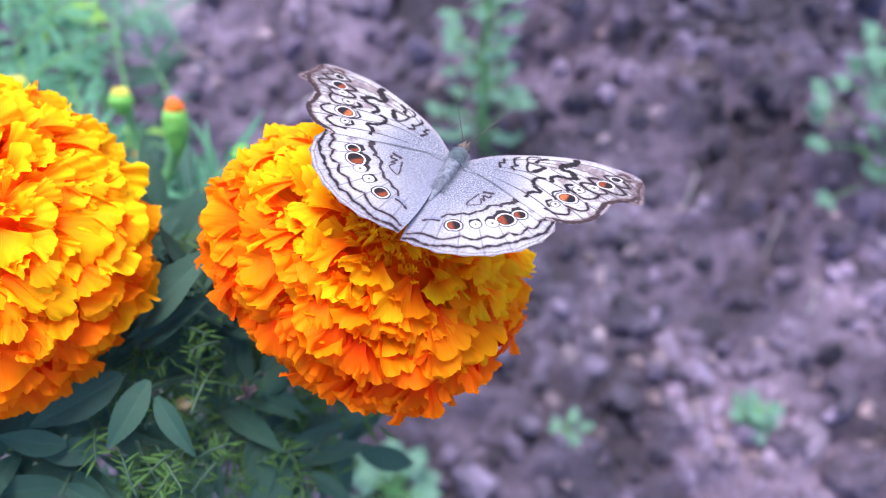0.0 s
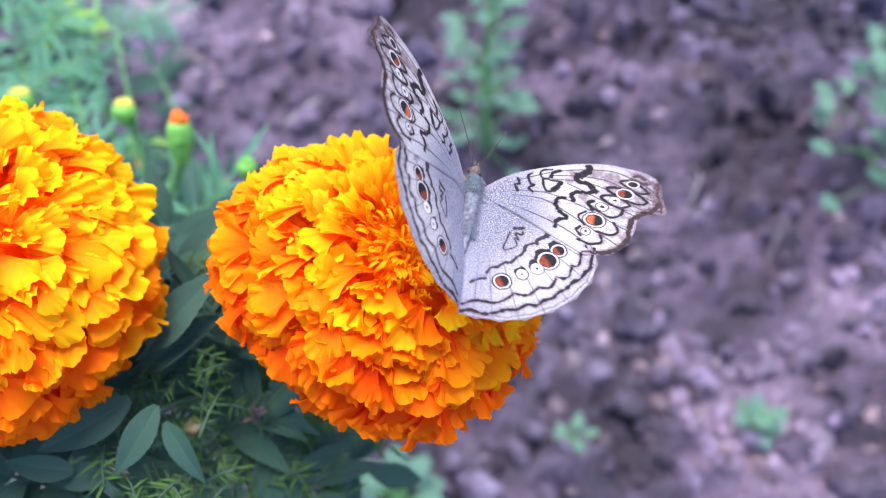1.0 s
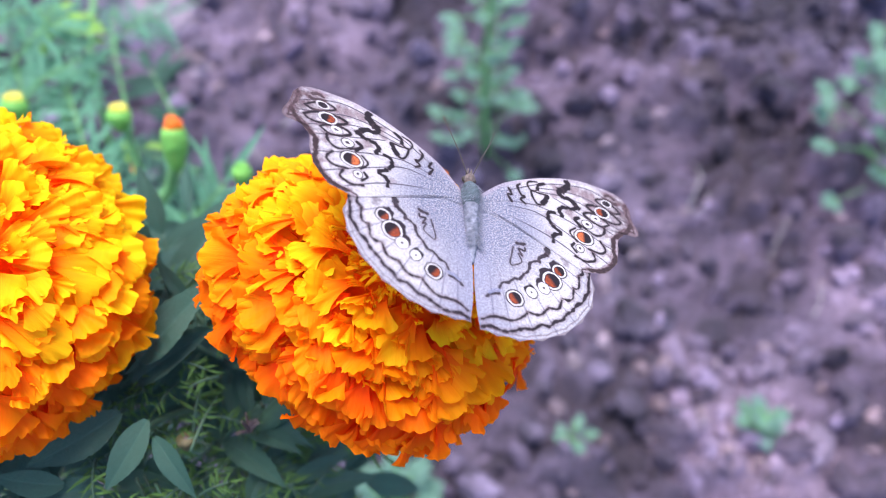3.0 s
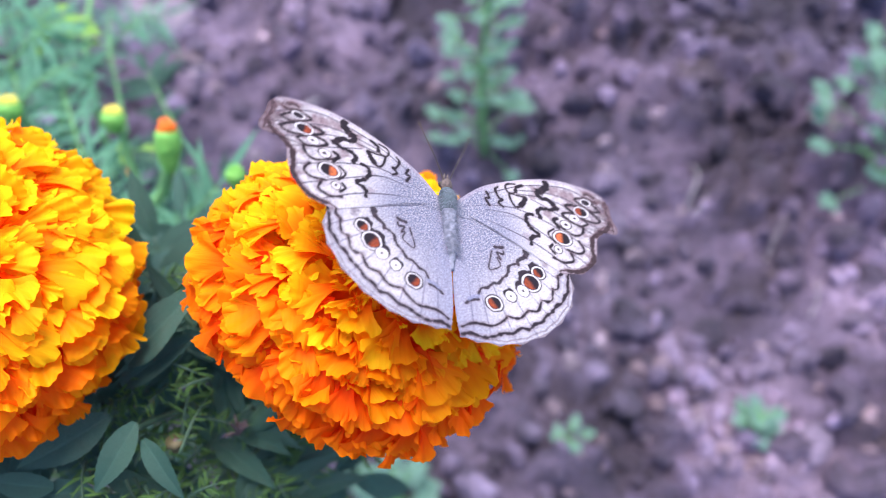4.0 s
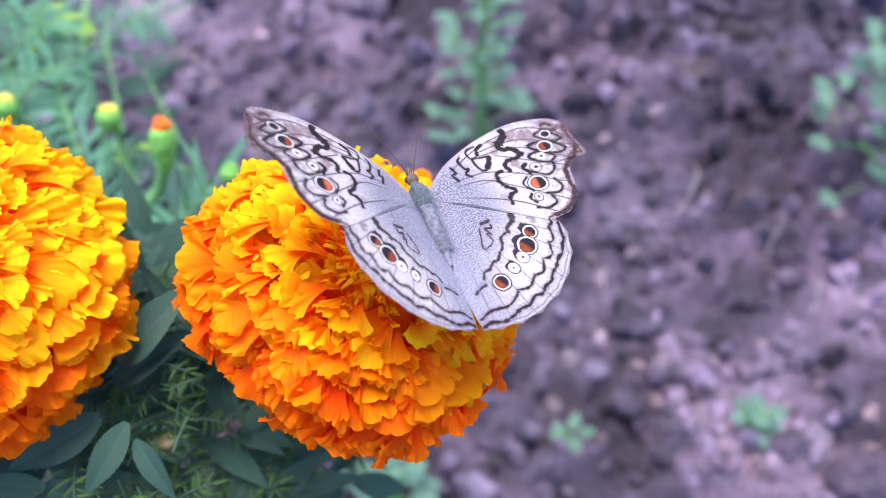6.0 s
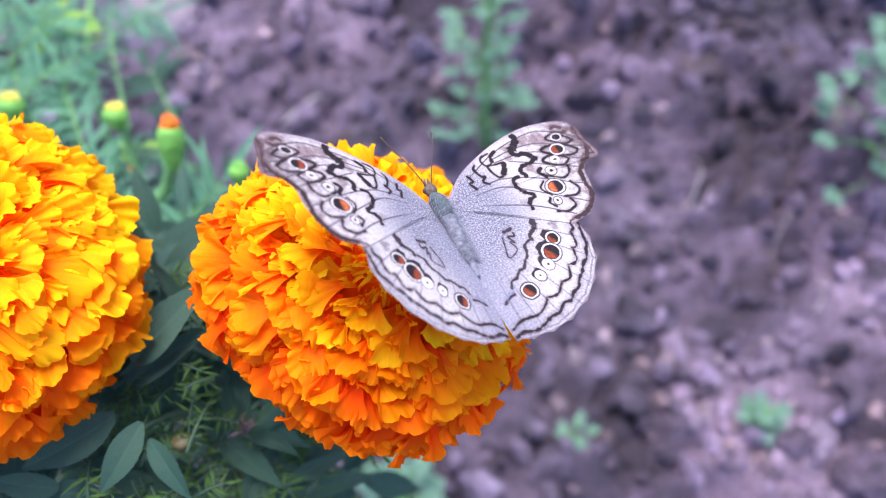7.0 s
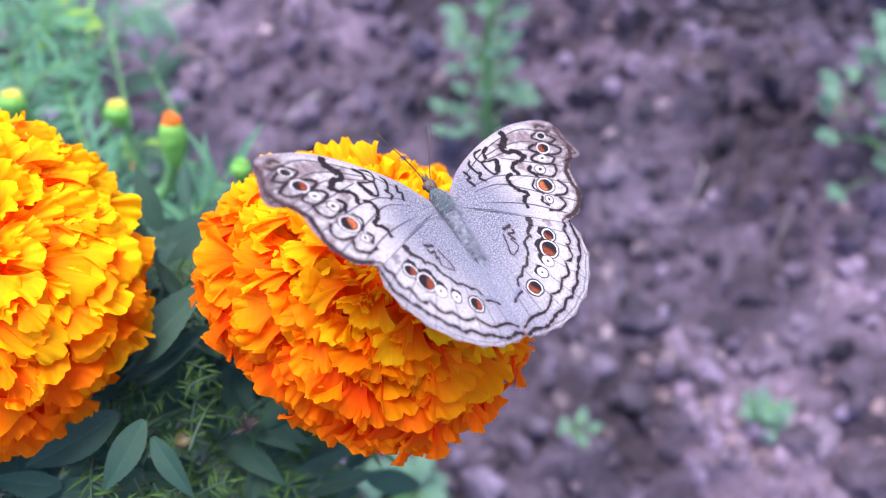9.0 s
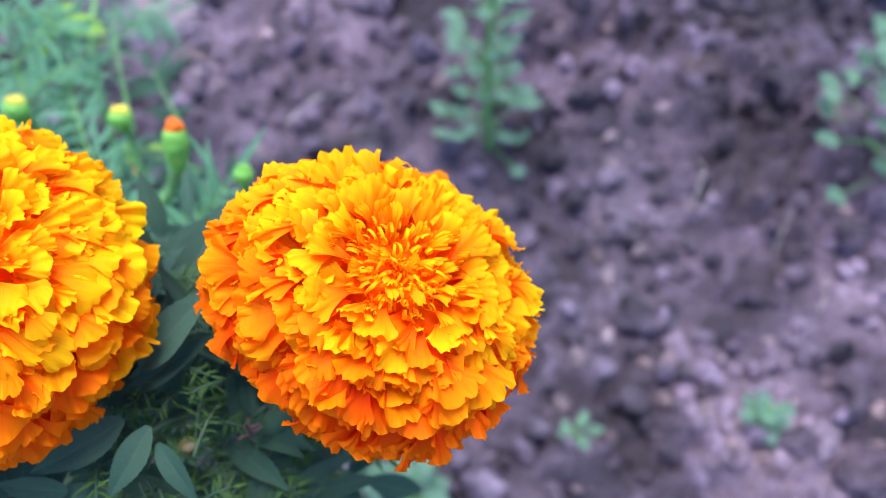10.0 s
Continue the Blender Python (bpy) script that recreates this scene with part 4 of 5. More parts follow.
    for k, line in enumerate((
        [(31.5, 7.9), (29.4, 9.6), (27.3, 10.3), (25.9, 9.5), (27.5, 8.3), (29.7, 7.4), (31.5, 7.9)],
        [(31.3, 5.6), (29.3, 7.1), (26.7, 7.9), (23.5, 7.2), (25.2, 5.8), (28.3, 4.7), (30.4, 4.7), (31.3, 5.6)],
        [(28.2, 3.8), (26.6, 5.1), (24.0, 5.6), (22.7, 4.8), (24.2, 3.4), (26.4, 2.7), (28.2, 3.8)],
        [(26.9, 2.3), (26.4, 0.8), (24.6, 0.0), (21.5, 1.4)],
        [(25.5, -1.2), (26.4, -3.1), (25.1, -4.4), (22.5, -4.1)],
        [(23.3, -4.9), (23.6, -6.4), (21.6, -7.2), (19.4, -6.6)],
    )):
        stroke(col, p, line, 0.20, INK * 1.2, 1.0, 0.13, 40 + k, 0.5)
    for k, line in enumerate(([(30.3, 11.5), (29.4, 11.9), (28.4, 11.6)], [(30.8, 10.2), (29.9, 10.1), (28.1, 10.8)])):
        stroke(col, p, line, 0.30, UMBER * 0.5, 0.9, 0.3, 48 + k, 0.5)
    # the row of eyespots, each with a dark mark on its inner side
    ring(col, p, 27.0, 6.6, 1.05, 1.33, 1.35, 0.1, RUST, 0.10)
    ring(col, p, 28.3, 9.4, 0.75, 0.98, 1.3, 0.1, INK * 2, 0.08)
    ring(col, p, 25.2, 4.5, 0.32, 0.85, 1.3, 0.1, line=0.10)
    ring(col, p, 23.0, 2.2, 0.38, 0.95, 1.15, line=0.20)
    ring(col, p, 21.9, -1.4, 1.4, 1.70, 1.18, 0.0, ORANGE, 0.22)
    ring(col, p, 20.6, -4.5, 0.34, 0.80, 1.0, line=0.20)
    for k, (line, w) in enumerate((
        ([(25.0, 7.9), (23.5, 7.2), (25.1, 5.9)], 0.22),
        ([(23.4, 5.4), (22.6, 4.8), (23.5, 3.8)], 0.24),
        ([(21.3, 3.4), (20.4, 2.5), (21.3, 1.1)], 0.32),
        ([(20.2, 0.4), (18.9, -1.0), (20.2, -3.0)], 0.17),
        ([(19.5, -3.5), (18.9, -4.5), (19.8, -5.6)], 0.20),
    )):
        stroke(col, p, line, w, shake=0.16, seed=60 + k)
    # zigzag bars and loops of the cell, the broken band beyond it
    for k, (line, w, shake) in enumerate((
        ([(6.4, 6.0), (7.0, 4.6), (6.2, 4.3), (6.9, 2.7)], 0.19, 0.15),
        ([(8.9, 7.9), (8.3, 7.1), (9.0, 5.2), (9.7, 4.9), (8.9, 4.0), (9.7, 3.1)], 0.22, 0.15),
        ([(14.3, 9.8), (12.8, 8.9), (12.6, 7.6), (11.3, 7.0), (10.5, 8.3), (11.1, 9.3), (12.7, 9.7)], 0.17, 0.12),
        ([(14.1, 9.7), (12.9, 8.9), (12.7, 7.9)], 0.30, 0.25),
        ([(14.7, 6.9), (13.7, 4.5), (12.5, 3.8), (11.7, 4.9), (11.3, 6.9), (12.8, 6.9), (14.7, 6.9)], 0.17, 0.12),
        ([(14.6, 6.6), (14.2, 5.5), (13.6, 4.4)], 0.42, 0.3),
        ([(19.7, 11.9), (19.3, 10.7), (18.5, 9.7), (17.8, 9.4)], 0.62, 0.5),
        ([(17.8, 9.6), (17.6, 8.1), (20.1, 7.2), (21.3, 5.9)], 0.48, 0.4),
        ([(21.4, 5.9), (20.0, 5.2), (17.9, 4.9), (17.1, 3.8), (17.5, 2.7)], 0.34, 0.32),
        ([(15.9, 2.8), (14.6, 2.5), (14.4, 1.3), (15.0, -0.2)], 0.33, 0.32),
        ([(15.3, -0.8), (16.8, -2.0), (15.2, -2.8), (15.0, -4.6)], 0.31, 0.32),
    )):
        stroke(col, p, line, w, shake=shake, seed=80 + k)
    return col


ARCHES = (
    [(20.4, -9.3), (20.5, -10.4), (19.6, -11.1)],
    [(19.6, -11.5), (19.5, -13.4), (18.9, -14.2), (18.0, -14.2)],
    [(18.1, -14.6), (17.8, -16.5), (16.9, -17.2), (15.7, -17.1)],
    [(15.5, -17.6), (14.9, -19.2), (14.0, -19.9), (12.7, -19.9)],
    [(12.4, -20.2), (11.4, -21.4), (10.2, -21.9), (8.6, -21.8)],
    [(8.4, -22.2), (7.1, -23.4), (5.6, -24.2), (2.8, -24.3), (1.3, -24.7), (0.1, -25.3)],
)
RIM_LINE = [(22.0, -9.8), (21.5, -12.2), (21.3, -14.2), (20.4, -15.6), (19.7, -16.9), (18.5, -17.8), (17.4, -19.3), (16.1, -20.4), (15.3, -21.7), (13.8, -22.5), (12.7, -23.5), (11.1, -23.7), (9.4, -25.1), (7.6, -25.3), (5.9, -26.1), (4.0, -26.8), (2.0, -26.4), (-0.0, -26.7)]


def hind_pattern(p):
    edge = outline(HIND_EDGE, 8)
    dist, along = near_line(p, edge)
    far = np.hypot(p[:, 0], p[:, 1])
    col = np.tile(LILAC, (len(p), 1))
    lay_over(col, np.clip((far - 10) / 8, 0, 1) * np.clip((p[:, 0] - 1) / 9, 0.2, 1) * 0.85, PALE)
    speckle(col, p, np.clip((20 - far) / 11, 0, 1) * 0.95, 21.0)
    lay_over(col, np.clip((3.0 - p[:, 0]) / 3, 0, 1) * 0.35, np.array((0.2, 0.2, 0.30)))
    vein = np.array((0.10, 0.09, 0.14))
    for end in ((22.3, -13.5), (21.4, -17.6), (18.2, -22.2), (14.2, -25.1), (10.0, -27.1), (5.6, -27.8), (2.2, -27.7)):
        stroke(col, p, [(1.5, -3), (0.5 * end[0] + 0.6, 0.5 * end[1] - 0.5), end], 0.08, vein, 0.85 * np.clip((far - 14) / 6, 0.08, 1), 0.03, halo=0)
    lay_over(col, np.clip((3.6 - dist) / 1.0, 0, 1) * 0.45, LILAC)
    # margin: a ragged grey rim line and a dark wavy one
    wave = 0.55 * np.abs(np.sin(along * math.pi * 8)) ** 0.8 + 0.10 * wobble(p, 1.0, 24)
    lay_over(col, soft(np.abs(dist - 0.10), 0.10) * 0.75, UMBER)
    lay_over(col, soft(np.abs(dist - 0.62 - 0.5 * wave + 0.14 * wobble(p, 3.0, 26)), 0.09, 0.25) * 0.75, UMBER)
    stroke(col, p, RIM_LINE, 0.22, INK * 1.2, 1.0, 0.24, 98, 0.6)
    # scalloped line within it
    for k, line in enumerate(ARCHES):
        stroke(col, p, line, 0.18, INK * 1.2, 1.0, 0.20, 100 + k, 0.6)
    # dusky cloud and broken middle line, loops of the cell
    d = np.hypot(p[:, 0] - 17.2, (p[:, 1] + 8.5) / 1.2) + 0.7 * wobble(p, 1.2, 37)
    lay_over(col, 0.75 * np.clip((1.2 - d) / 0.7, 0, 1), GREY * 0.7)
    for k, (line, w, shake) in enumerate((
        ([(13.8, -5.4), (13.6, -6.9), (13.3, -8.1)], 0.42, 0.4),
        ([(13.2, -8.3), (11.8, -9.3), (11.6, -10.3)], 0.30, 0.28),
        ([(11.2, -10.2), (9.9, -11.0), (9.5, -12.3), (9.1, -13.2), (8.2, -14.1)], 0.21, 0.24),
        ([(8.2, -14.1), (7.4, -15.2), (6.3, -15.4), (5.2, -16.6), (4.1, -16.9), (3.4, -18.3)], 0.18, 0.24),
        ([(3.4, -19.3), (1.8, -19.9), (0.9, -20.6)], 0.18, 0.22),
        ([(9.0, -7.9), (8.8, -8.6), (7.7, -8.4), (8.3, -9.8)], 0.15, 0.12),
        ([(8.3, -9.8), (7.6, -9.6), (8.1, -11.3), (6.4, -12.5), (5.8, -12.0), (6.3, -9.6), (6.6, -8.3)], 0.11, 0.1),
        ([(9.0, -6.9), (7.4, -7.2)], 0.28, 0.25),
    )):
        stroke(col, p, line, w, INK * 1.5, 0.95, shake, 120 + k)
    stroke(col, p, [(3.4, -18.6), (1.5, -19.6)], 0.28, np.array((0.17, 0.17, 0.26)), 0.8, 0.5, 35, 0)
    # eyespots, dark on the side towards the body
    for x, y, r in ((15.1, -10.5, 1.45), (13.2, -13.0, 1.95), (11.5, -15.0, 1.15), (9.2, -17.0, 1.1)):
        d = np.hypot(p[:, 0] - x, p[:, 1] - y) + 0.35 * wobble(p, 1.2, x)
        lay_over(col, np.clip((r - d) / 0.25 + 0.3, 0, 1), INK * 1.6)
    ring(col, p, 15.6, -11.2, 1.12, 1.42, 1.0, 0.6, RUST, 0.24)
    ring(col, p, 13.9, -13.8, 1.55, 1.88, 1.0, 0.6, RUST, 0.22)
    ring(col, p, 12.1, -15.9, 0.30, 1.18, 0.95, 0.6, line=0.17, dark=GREY * 0.5)
    ring(col, p, 9.6, -17.5, 0.28, 1.10, 0.85, 0.6, line=0.24)
    ring(col, p, 6.3, -19.6, 1.28, 1.56, 0.95, 0.6, RUST, 0.28)
    return col


PAINTED = {}


def wing_mesh(name, side, fore):
    """A gently bowed sheet from the hinge out to the margin, coloured scale by scale."""
    if fore:
        rim = np.vstack([outline(FORE_COSTA), scallop(outline(FORE_EDGE), 7, 0.25)[1:], outline(FORE_BACK)[1:]])
    else:
        rim = np.vstack([outline(HIND_COSTA), scallop(outline(HIND_EDGE), 8, 0.42)[1:], outline(HIND_BACK)[1:]])
    root = np.array((0.0, 0.2) if fore else (0.0, -0.3))
    seg = np.r_[0, np.cumsum(np.hypot(*np.diff(rim, axis=0).T))]
    na, nr = 620, 250
    s = np.linspace(0, seg[-1], na)
    rim = np.stack([np.interp(s, seg, rim[:, k]) for k in (0, 1)], 1)
    r = np.linspace(0.012, 1, nr)
    flat = (root + (rim - root)[:, None] * r[None, :, None]).reshape(-1, 2)
    if fore not in PAINTED:
        PAINTED[fore] = (fore_pattern if fore else hind_pattern)(flat)
    col = PAINTED[fore]
    far = np.hypot(*flat.T)
    bow = 0.012 * far * (1 - far / 36) * 3 + 0.10 * np.sin(np.arctan2(flat[:, 1], flat[:, 0] + 2) * 26) * far / 34
    z = bow + (0.09 if fore else 0.0)
    co = np.stack([side * flat[:, 0], flat[:, 1], z], 1) * 0.001
    idx = np.arange(na * nr).reshape(na, nr)
    a, b, c, d = idx[:-1, :-1].ravel(), idx[1:, :-1].ravel(), idx[1:, 1:].ravel(), idx[:-1, 1:].ravel()
    faces = np.stack([a, b, c, d] if side < 0 else [d, c, b, a], 1)
    me = bpy.data.meshes.new(name)
    me.from_pydata(co.tolist(), [], faces.tolist())
    layer = me.color_attributes.new("pattern", "FLOAT_COLOR", "POINT")
    layer.data.foreach_set("color", np.c_[col, np.ones(len(col))].astype(np.float32).ravel())
    me.materials.append(WING)
    me.polygons.foreach_set("use_smooth", [True] * len(me.polygons))
    return me


def hinge(side, rise, pitch, sweep):
    """The pose of a wing on the body: how far it is raised, tipped and swept forward, in degrees."""
    return (
        Matrix.Translation((side * 0.0016, 0, 0))
        @ Matrix.Rotation(radians(-side * rise), 4, "Y")
        @ Matrix.Rotation(radians(pitch), 4, "X")
        @ Matrix.Rotation(radians(side * sweep), 4, "Z")
    )


def body_tube(line, radii, sides=20, uneven=0.12):
    return tube(bmesh.new(), [Vector(p) * 0.001 for p in line], [r * 0.001 for r in radii], sides, uneven)


def make_butterfly():
    fly = tagged(new("butterfly"), "pale lilac-grey butterfly with dark zigzags and orange eyespots", "butterfly")
    n = 26
    ys = [4.4 - 6.6 * i / (n - 1) for i in range(n)]
    part("thorax", body_tube([(0, y, 0.25) for y in ys], [1.85 * max(0.05, 1 - ((y - 1.1) / 3.4) ** 2) ** 0.5 for y in ys]), FUR, fly, "furry blue-grey thorax")
    ys = [-1.6 - 12.8 * i / 47 for i in range(48)]
    rs = [max(0.15, (1.4 - 1.0 * ((-y - 1.6) / 12.8) ** 2.2)) * (1 + 0.07 * max(-0.6, math.sin(-y * 4.2))) for y in ys]
    part("abdomen", body_tube([(0, y, 0.35 - 0.002 * (y + 1.6) ** 2) for y in ys], rs), FUR_PALE, fly, "ringed grey abdomen")
    ys = [6.6 - 2.6 * i / 13 for i in range(14)]
    head = part("head", body_tube([(0, y, 0.1) for y in ys], [1.15 * max(0.05, 1 - ((y - 5.3) / 1.35) ** 2) ** 0.5 for y in ys]), FUR_BROWN, fly, "brown furry head")
    for side in (1, -1):
        eye = bmesh.new()
        bmesh.ops.create_icosphere(eye, subdivisions=3, radius=0.00062)
        e = part("eye", eye, HORN, head, "dark round eye")
        e.location = (side * 0.00085, 0.0055, -0.0001)
        palp = part("palp", body_tube([(side * 0.3, 6.2, -0.2), (side * 0.4, 7.2, 0.1), (side * 0.3, 8.0, 0.5)], [0.35, 0.3, 0.06], 8), FUR_BROWN, head)
        feeler = arc([(side * 0.5, 6.2, 0.3), (side * 2.2 - 0.6, 9.6, 2.0), (side * 4.2 - 1.2, 13.2, 3.4), (side * 5.4 - 1.6, 16.0, 4.0)], 8)
        rs = [0.10] * (len(feeler) - 4) + [0.11, 0.17, 0.20, 0.10]
        part("antenna", body_tube(feeler, rs, 6, 0), HORN, head, "thin dark antenna with a pale club")
        for y, out in ((3.0, 3.0), (1.2, 4.2), (-0.6, 3.6)):
            leg = arc([(side * 0.8, y, -1.2), (side * out * 0.7, y + 0.8, -1.6), (side * out, y + 0.4, -4.2), (side * out * 1.1, y + 1.4, -5.6)], 5)
            part("leg", body_tube(leg, [0.2, 0.08], 6, 0), HORN, fly)
    rng, fur = random.Random(8), bmesh.new()
    for _ in range(700):
        y = rng.uniform(-11.0, 3.2)
        half = 1.8 if y > -2 else 1.3
        a = rng.uniform(-1.5, 1.5)
        root = Vector((half * 0.92 * math.sin(a), y, 0.2 + half * 0.92 * math.cos(a)))
        tip = root + Vector((1.3 * math.sin(a), -1.0 + rng.uniform(-0.5, 0.3), 0.45 * math.cos(a))) * rng.uniform(0.5, 1.5)
        side = Vector((0.05, 0.02, 0.0))
        fur.faces.new([fur.verts.new((root + d) * 0.001) for d in (-side, side)] + [fur.verts.new(tip * 0.001)])
    part("fur", fur, FUR_PALE, fly, "fine grey hairs along the body")
    wings = {}
    for side in (1, -1):
        for fore in (True, False):
            name = "forewing" if fore else "hindwing"
            w = part(name, wing_mesh(name, side, fore), WING, fly, "lilac-grey %s with dark wavy lines and eyespots" % name)
            wings[side, fore] = w
    return fly, wings


butterfly, wings = make_butterfly()


# ---- all that moves ----
def motions():
    walk(butterfly, [
    (0, pose(0.00304, 0.08008, 0.40441, -19.93, 9.93, -24.54)),
    (0.5, pose(0.00304, 0.07939, 0.40541, -18.68, 11.73, -22.05)),
    (1, pose(0.00380, 0.07745, 0.40608, -9.52, 24.78, -11.47)),
    (1.5, pose(0.00316, 0.07618, 0.40794, -11.73, 25.59, -8.00)),
    (2, pose(0.00349, 0.07738, 0.40596, -11.83, 22.67, -4.49)),
    (2.5, pose(0.00356, 0.07642, 0.40729, -11.46, 23.73, -3.23)),
    (2.7, pose(0.00409, 0.07600, 0.40889, -11.13, 23.16, -4.02)),
    (3.8, pose(0.00520, 0.07823, 0.40816, -5.09, 22.37, -0.85)),
    (4, pose(0.00370, 0.07634, 0.40841, -7.97, 24.75, -0.45)),
    (4.5, pose(0.00385, 0.07587, 0.40919, -7.47, 25.26, -0.71)),
    (5, pose(0.00279, 0.07604, 0.40910, -0.96, 21.59, 8.58)),
    (5.5, pose(0.00181, 0.07663, 0.40838, 5.90, 22.18, 16.32)),
    (5.7, pose(0.00043, 0.07737, 0.40822, 1.83, 20.41, 19.30)),
    (7, pose(0.00101, 0.07428, 0.40822, 0.12, 20.65, 25.16)),
    (7.5, pose(0.00049, 0.07339, 0.40897, 3.32, 24.55, 31.53)),
    (8, pose(0.00067, 0.07380, 0.40874, 4.79, 21.84, 31.80)),
    (8.5, pose(0.00067, 0.07385, 0.40912, 6.14, 22.01, 32.72)),
    (9, pose(0.00076, 0.07384, 0.40914, 6.42, 21.94, 32.56)),
    (9.3, pose(0.00022, 0.07383, 0.40930, 6.49, 21.81, 32.30)),
    (9.4, pose(-0.0034, 0.0783, 0.4068, 4.25, 9.07, 28.40)),
    (9.5, pose(0.04461, 0.13638, 0.45463, 6.49, 21.81, 32.30)),
    (9.7, pose(0.16437, 0.32207, 0.48100, 6.49, 21.81, 32.30)),
    (10, pose(0.46807, 0.85379, 0.61479, 6.49, 21.81, 32.30)),
    ])
    walk(wings[1, True], [
    (0, hinge(1, 16.5, -1.3, -5.4)),
    (0.5, hinge(1, 11.4, -1.4, -5.9)),
    (1, hinge(1, 26.0, 0.7, -5.1)),
    (1.5, hinge(1, 7.6, 0.8, -3.3)),
    (2, hinge(1, 32.2, -0.5, -2.5)),
    (2.5, hinge(1, 19.7, 0.6, -1.7)),
    (2.7, hinge(1, -0.0, 0.4, -0.1)),
    (3.8, hinge(1, 7.6, 1.2, -1.4)),
    (4, hinge(1, 4.8, 1.0, -1.8)),
    (4.5, hinge(1, -2.6, -0.2, -1.4)),
    (5, hinge(1, 4.5, 1.7, -1.1)),
    (5.5, hinge(1, 22.9, 2.3, -1.6)),
    (5.7, hinge(1, 12.6, 1.2, -1.0)),
    (7, hinge(1, 10.6, 1.8, 0.5)),
    (7.5, hinge(1, -0.5, 1.5, 1.2)),
    (8, hinge(1, -0.1, 1.8, 0.8)),
    (8.5, hinge(1, 3.9, 1.9, -0.3)),
    (9, hinge(1, 2.7, 2.3, -0.2)),
    (9.3, hinge(1, 1.5, 2.0, -0.1)),
    (9.367, hinge(1, 38, 0, 3)),
    (9.4, hinge(1, 20, 0, 4)),
    (9.433, hinge(1, -2, 0, 2)),
    (9.5, hinge(1, 30, 0, 0)),
    (9.6, hinge(1, 75, 0, 0)),
    (9.7, hinge(1, 10, 0, 0)),
    (9.8, hinge(1, 70, 0, 0)),
    (10, hinge(1, 30, 0, 0)),
    ])
    walk(wings[-1, True], [
    (0, hinge(-1, -0.6, -2.7, -0.1)),
    (0.5, hinge(-1, -0.9, -2.4, -0.2)),
    (1, hinge(-1, 34.0, -4.0, -0.1)),
    (1.5, hinge(-1, 9.7, -3.2, 0.5)),
    (2, hinge(-1, 36.5, -3.0, 0.1)),
    (2.5, hinge(-1, 25.2, -2.5, 0.1)),
    (2.7, hinge(-1, 4.5, -2.4, 0.7)),
    (3.8, hinge(-1, 12.9, -2.1, 0.5)),
    (4, hinge(-1, 5.2, -1.9, 0.9)),
    (4.5, hinge(-1, -2.3, -2.5, 0.1)),
    (5, hinge(-1, 11.0, -2.4, 0.4)),
    (5.5, hinge(-1, 25.7, -1.7, 0.7)),
    (5.7, hinge(-1, 25.0, -1.7, 0.5)),
    (7, hinge(-1, 19.7, -1.4, 2.0)),
    (7.5, hinge(-1, 3.0, -1.6, 1.9)),
    (8, hinge(-1, 10.0, -1.6, 1.5)),
    (8.5, hinge(-1, 15.8, -1.9, 0.6)),
    (9, hinge(-1, 15.3, -2.2, 0.5)),
    (9.3, hinge(-1, 14.7, -2.0, 0.2)),
    (9.367, hinge(-1, 36, 0, 0)),
    (9.4, hinge(-1, 84, 0, 0)),
    (9.433, hinge(-1, 112, 0, 0)),
    (9.5, hinge(-1, 30, 0, 0)),
    (9.6, hinge(-1, 75, 0, 0)),
    (9.7, hinge(-1, 10, 0, 0)),
    (9.8, hinge(-1, 70, 0, 0)),
    (10, hinge(-1, 30, 0, 0)),
    ])
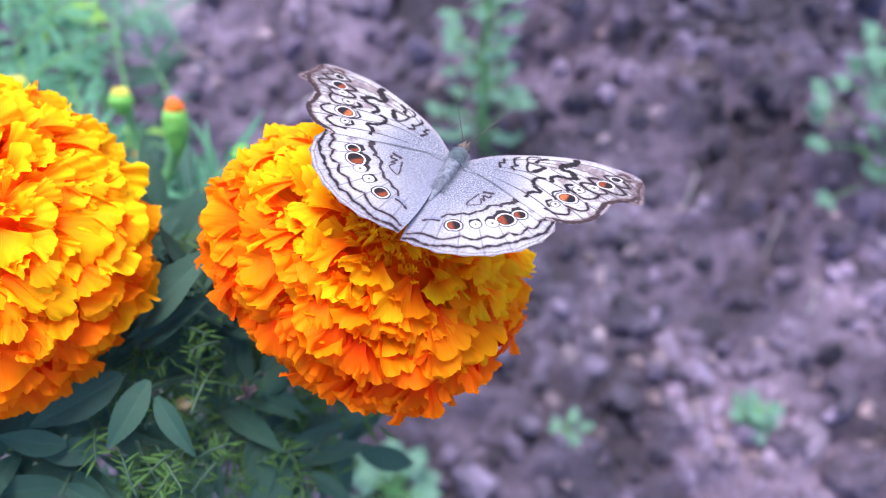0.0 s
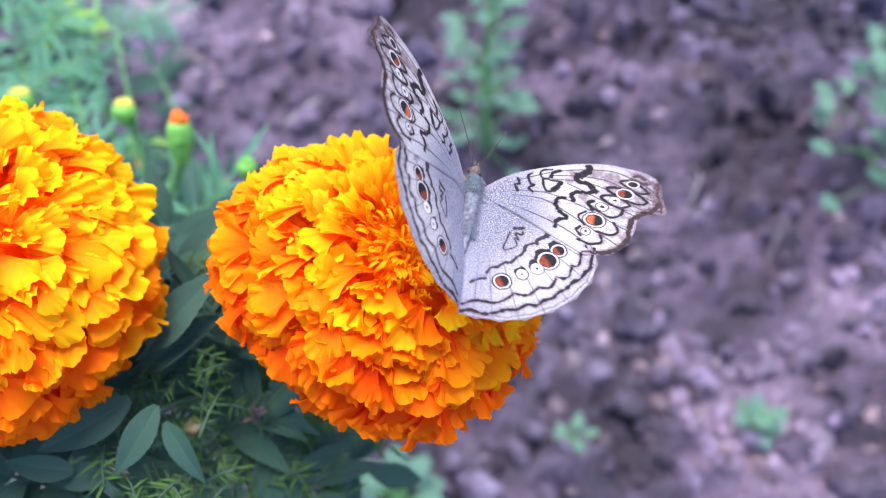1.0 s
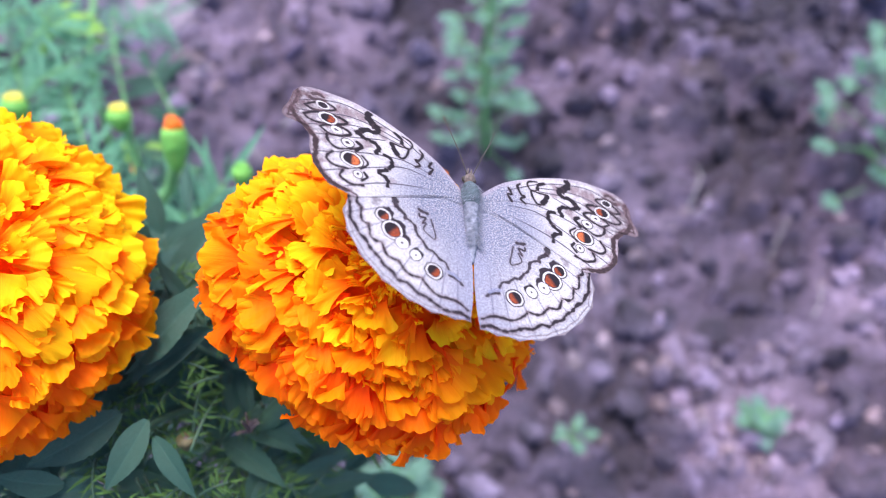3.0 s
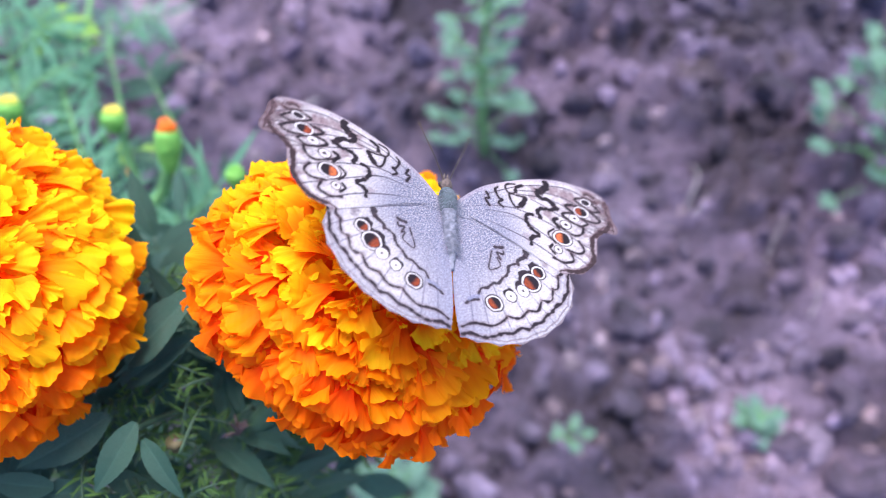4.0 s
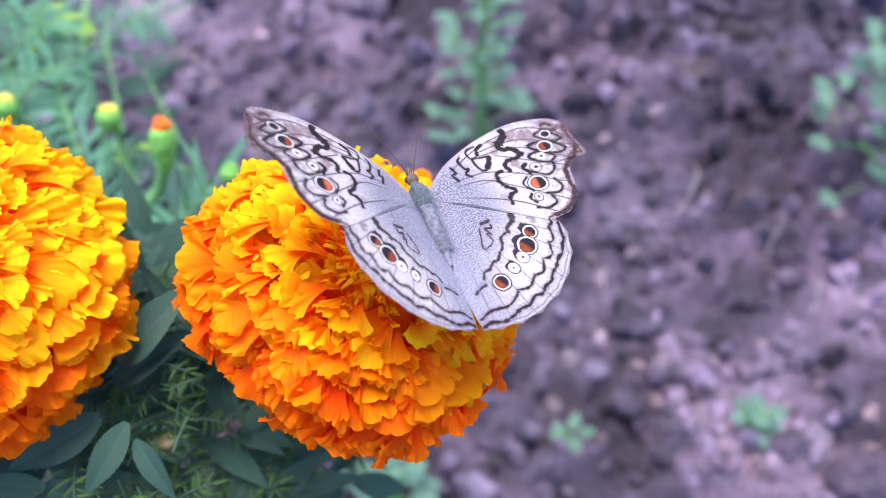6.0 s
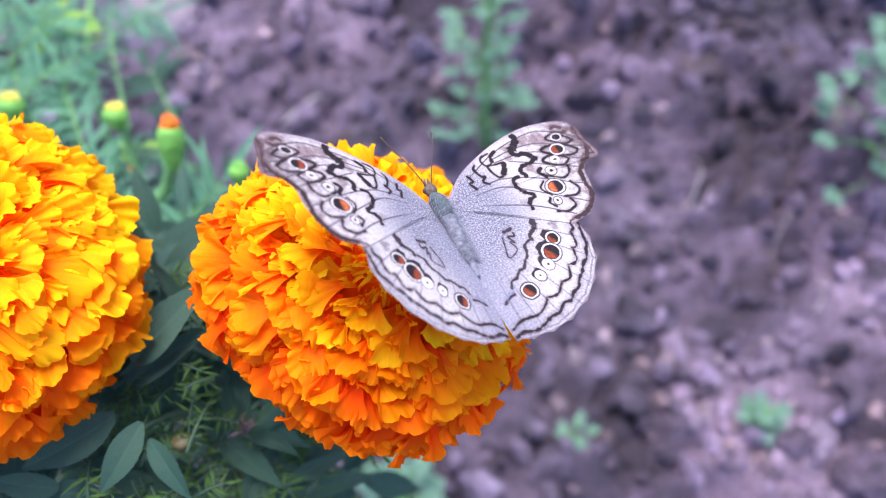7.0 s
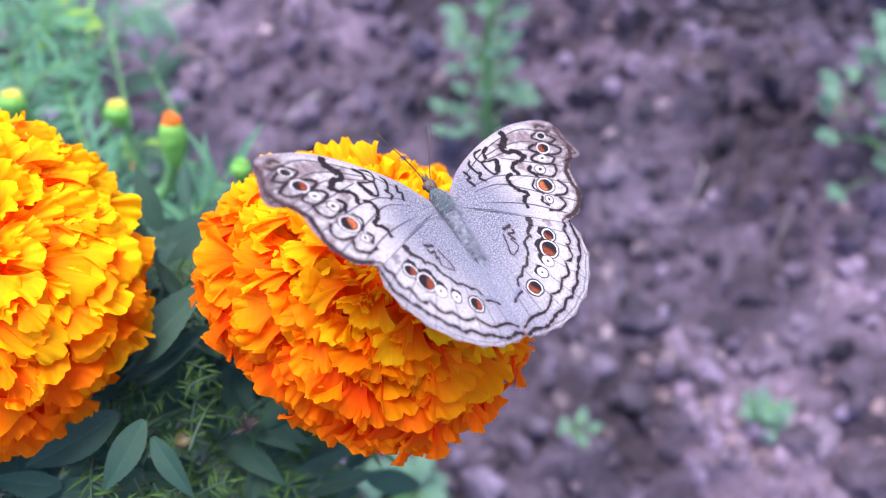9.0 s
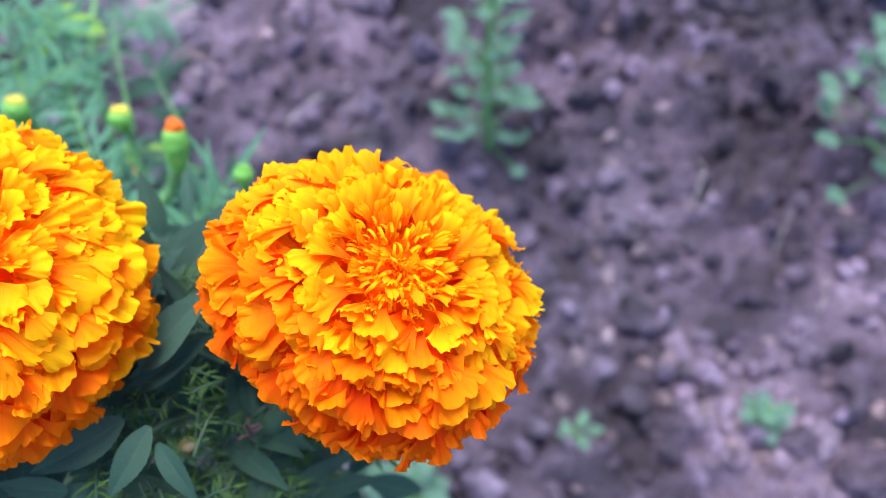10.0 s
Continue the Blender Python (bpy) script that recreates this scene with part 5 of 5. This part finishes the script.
    walk(wings[1, False], [
    (0, hinge(1, 16.5, -1.3, -3.4)),
    (0.5, hinge(1, 11.4, -1.4, -3.0)),
    (1, hinge(1, 26.0, 0.7, -1.0)),
    (1.5, hinge(1, 7.6, 0.8, -0.3)),
    (2, hinge(1, 32.2, -0.5, -0.7)),
    (2.5, hinge(1, 19.7, 0.6, -0.8)),
    (2.7, hinge(1, -0.0, 0.4, -0.3)),
    (3.8, hinge(1, 7.6, 1.2, -0.1)),
    (4, hinge(1, 4.8, 1.0, -0.7)),
    (4.5, hinge(1, -2.6, -0.2, -1.1)),
    (5, hinge(1, 4.5, 1.7, -0.4)),
    (5.5, hinge(1, 22.9, 2.3, -0.4)),
    (5.7, hinge(1, 12.6, 1.2, -0.5)),
    (7, hinge(1, 10.6, 1.8, -0.6)),
    (7.5, hinge(1, -0.5, 1.5, 0.6)),
    (8, hinge(1, -0.1, 1.8, 0.1)),
    (8.5, hinge(1, 3.9, 1.9, -0.5)),
    (9, hinge(1, 2.7, 2.3, -0.2)),
    (9.3, hinge(1, 1.5, 2.0, -0.3)),
    (9.367, hinge(1, 38, 0, 3)),
    (9.4, hinge(1, 20, 0, 4)),
    (9.433, hinge(1, -2, 0, 2)),
    (9.5, hinge(1, 30, 0, 0)),
    (9.6, hinge(1, 75, 0, 0)),
    (9.7, hinge(1, 10, 0, 0)),
    (9.8, hinge(1, 70, 0, 0)),
    (10, hinge(1, 30, 0, 0)),
    ])
    walk(wings[-1, False], [
    (0, hinge(-1, -0.6, -2.7, -0.3)),
    (0.5, hinge(-1, -0.9, -2.4, 1.0)),
    (1, hinge(-1, 34.0, -4.0, 0.1)),
    (1.5, hinge(-1, 9.7, -3.2, 0.8)),
    (2, hinge(-1, 36.5, -3.0, 0.0)),
    (2.5, hinge(-1, 25.2, -2.5, 0.9)),
    (2.7, hinge(-1, 4.5, -2.4, 0.0)),
    (3.8, hinge(-1, 12.9, -2.1, -0.3)),
    (4, hinge(-1, 5.2, -1.9, 0.2)),
    (4.5, hinge(-1, -2.3, -2.5, -0.5)),
    (5, hinge(-1, 11.0, -2.4, -0.1)),
    (5.5, hinge(-1, 25.7, -1.7, 0.1)),
    (5.7, hinge(-1, 25.0, -1.7, -0.8)),
    (7, hinge(-1, 19.7, -1.4, -0.4)),
    (7.5, hinge(-1, 3.0, -1.6, 0.2)),
    (8, hinge(-1, 10.0, -1.6, -0.2)),
    (8.5, hinge(-1, 15.8, -1.9, -0.3)),
    (9, hinge(-1, 15.3, -2.2, -0.5)),
    (9.3, hinge(-1, 14.7, -2.0, -0.4)),
    (9.367, hinge(-1, 36, 0, 0)),
    (9.4, hinge(-1, 84, 0, 0)),
    (9.433, hinge(-1, 112, 0, 0)),
    (9.5, hinge(-1, 30, 0, 0)),
    (9.6, hinge(-1, 75, 0, 0)),
    (9.7, hinge(-1, 10, 0, 0)),
    (9.8, hinge(-1, 70, 0, 0)),
    (10, hinge(-1, 30, 0, 0)),
    ])


motions()
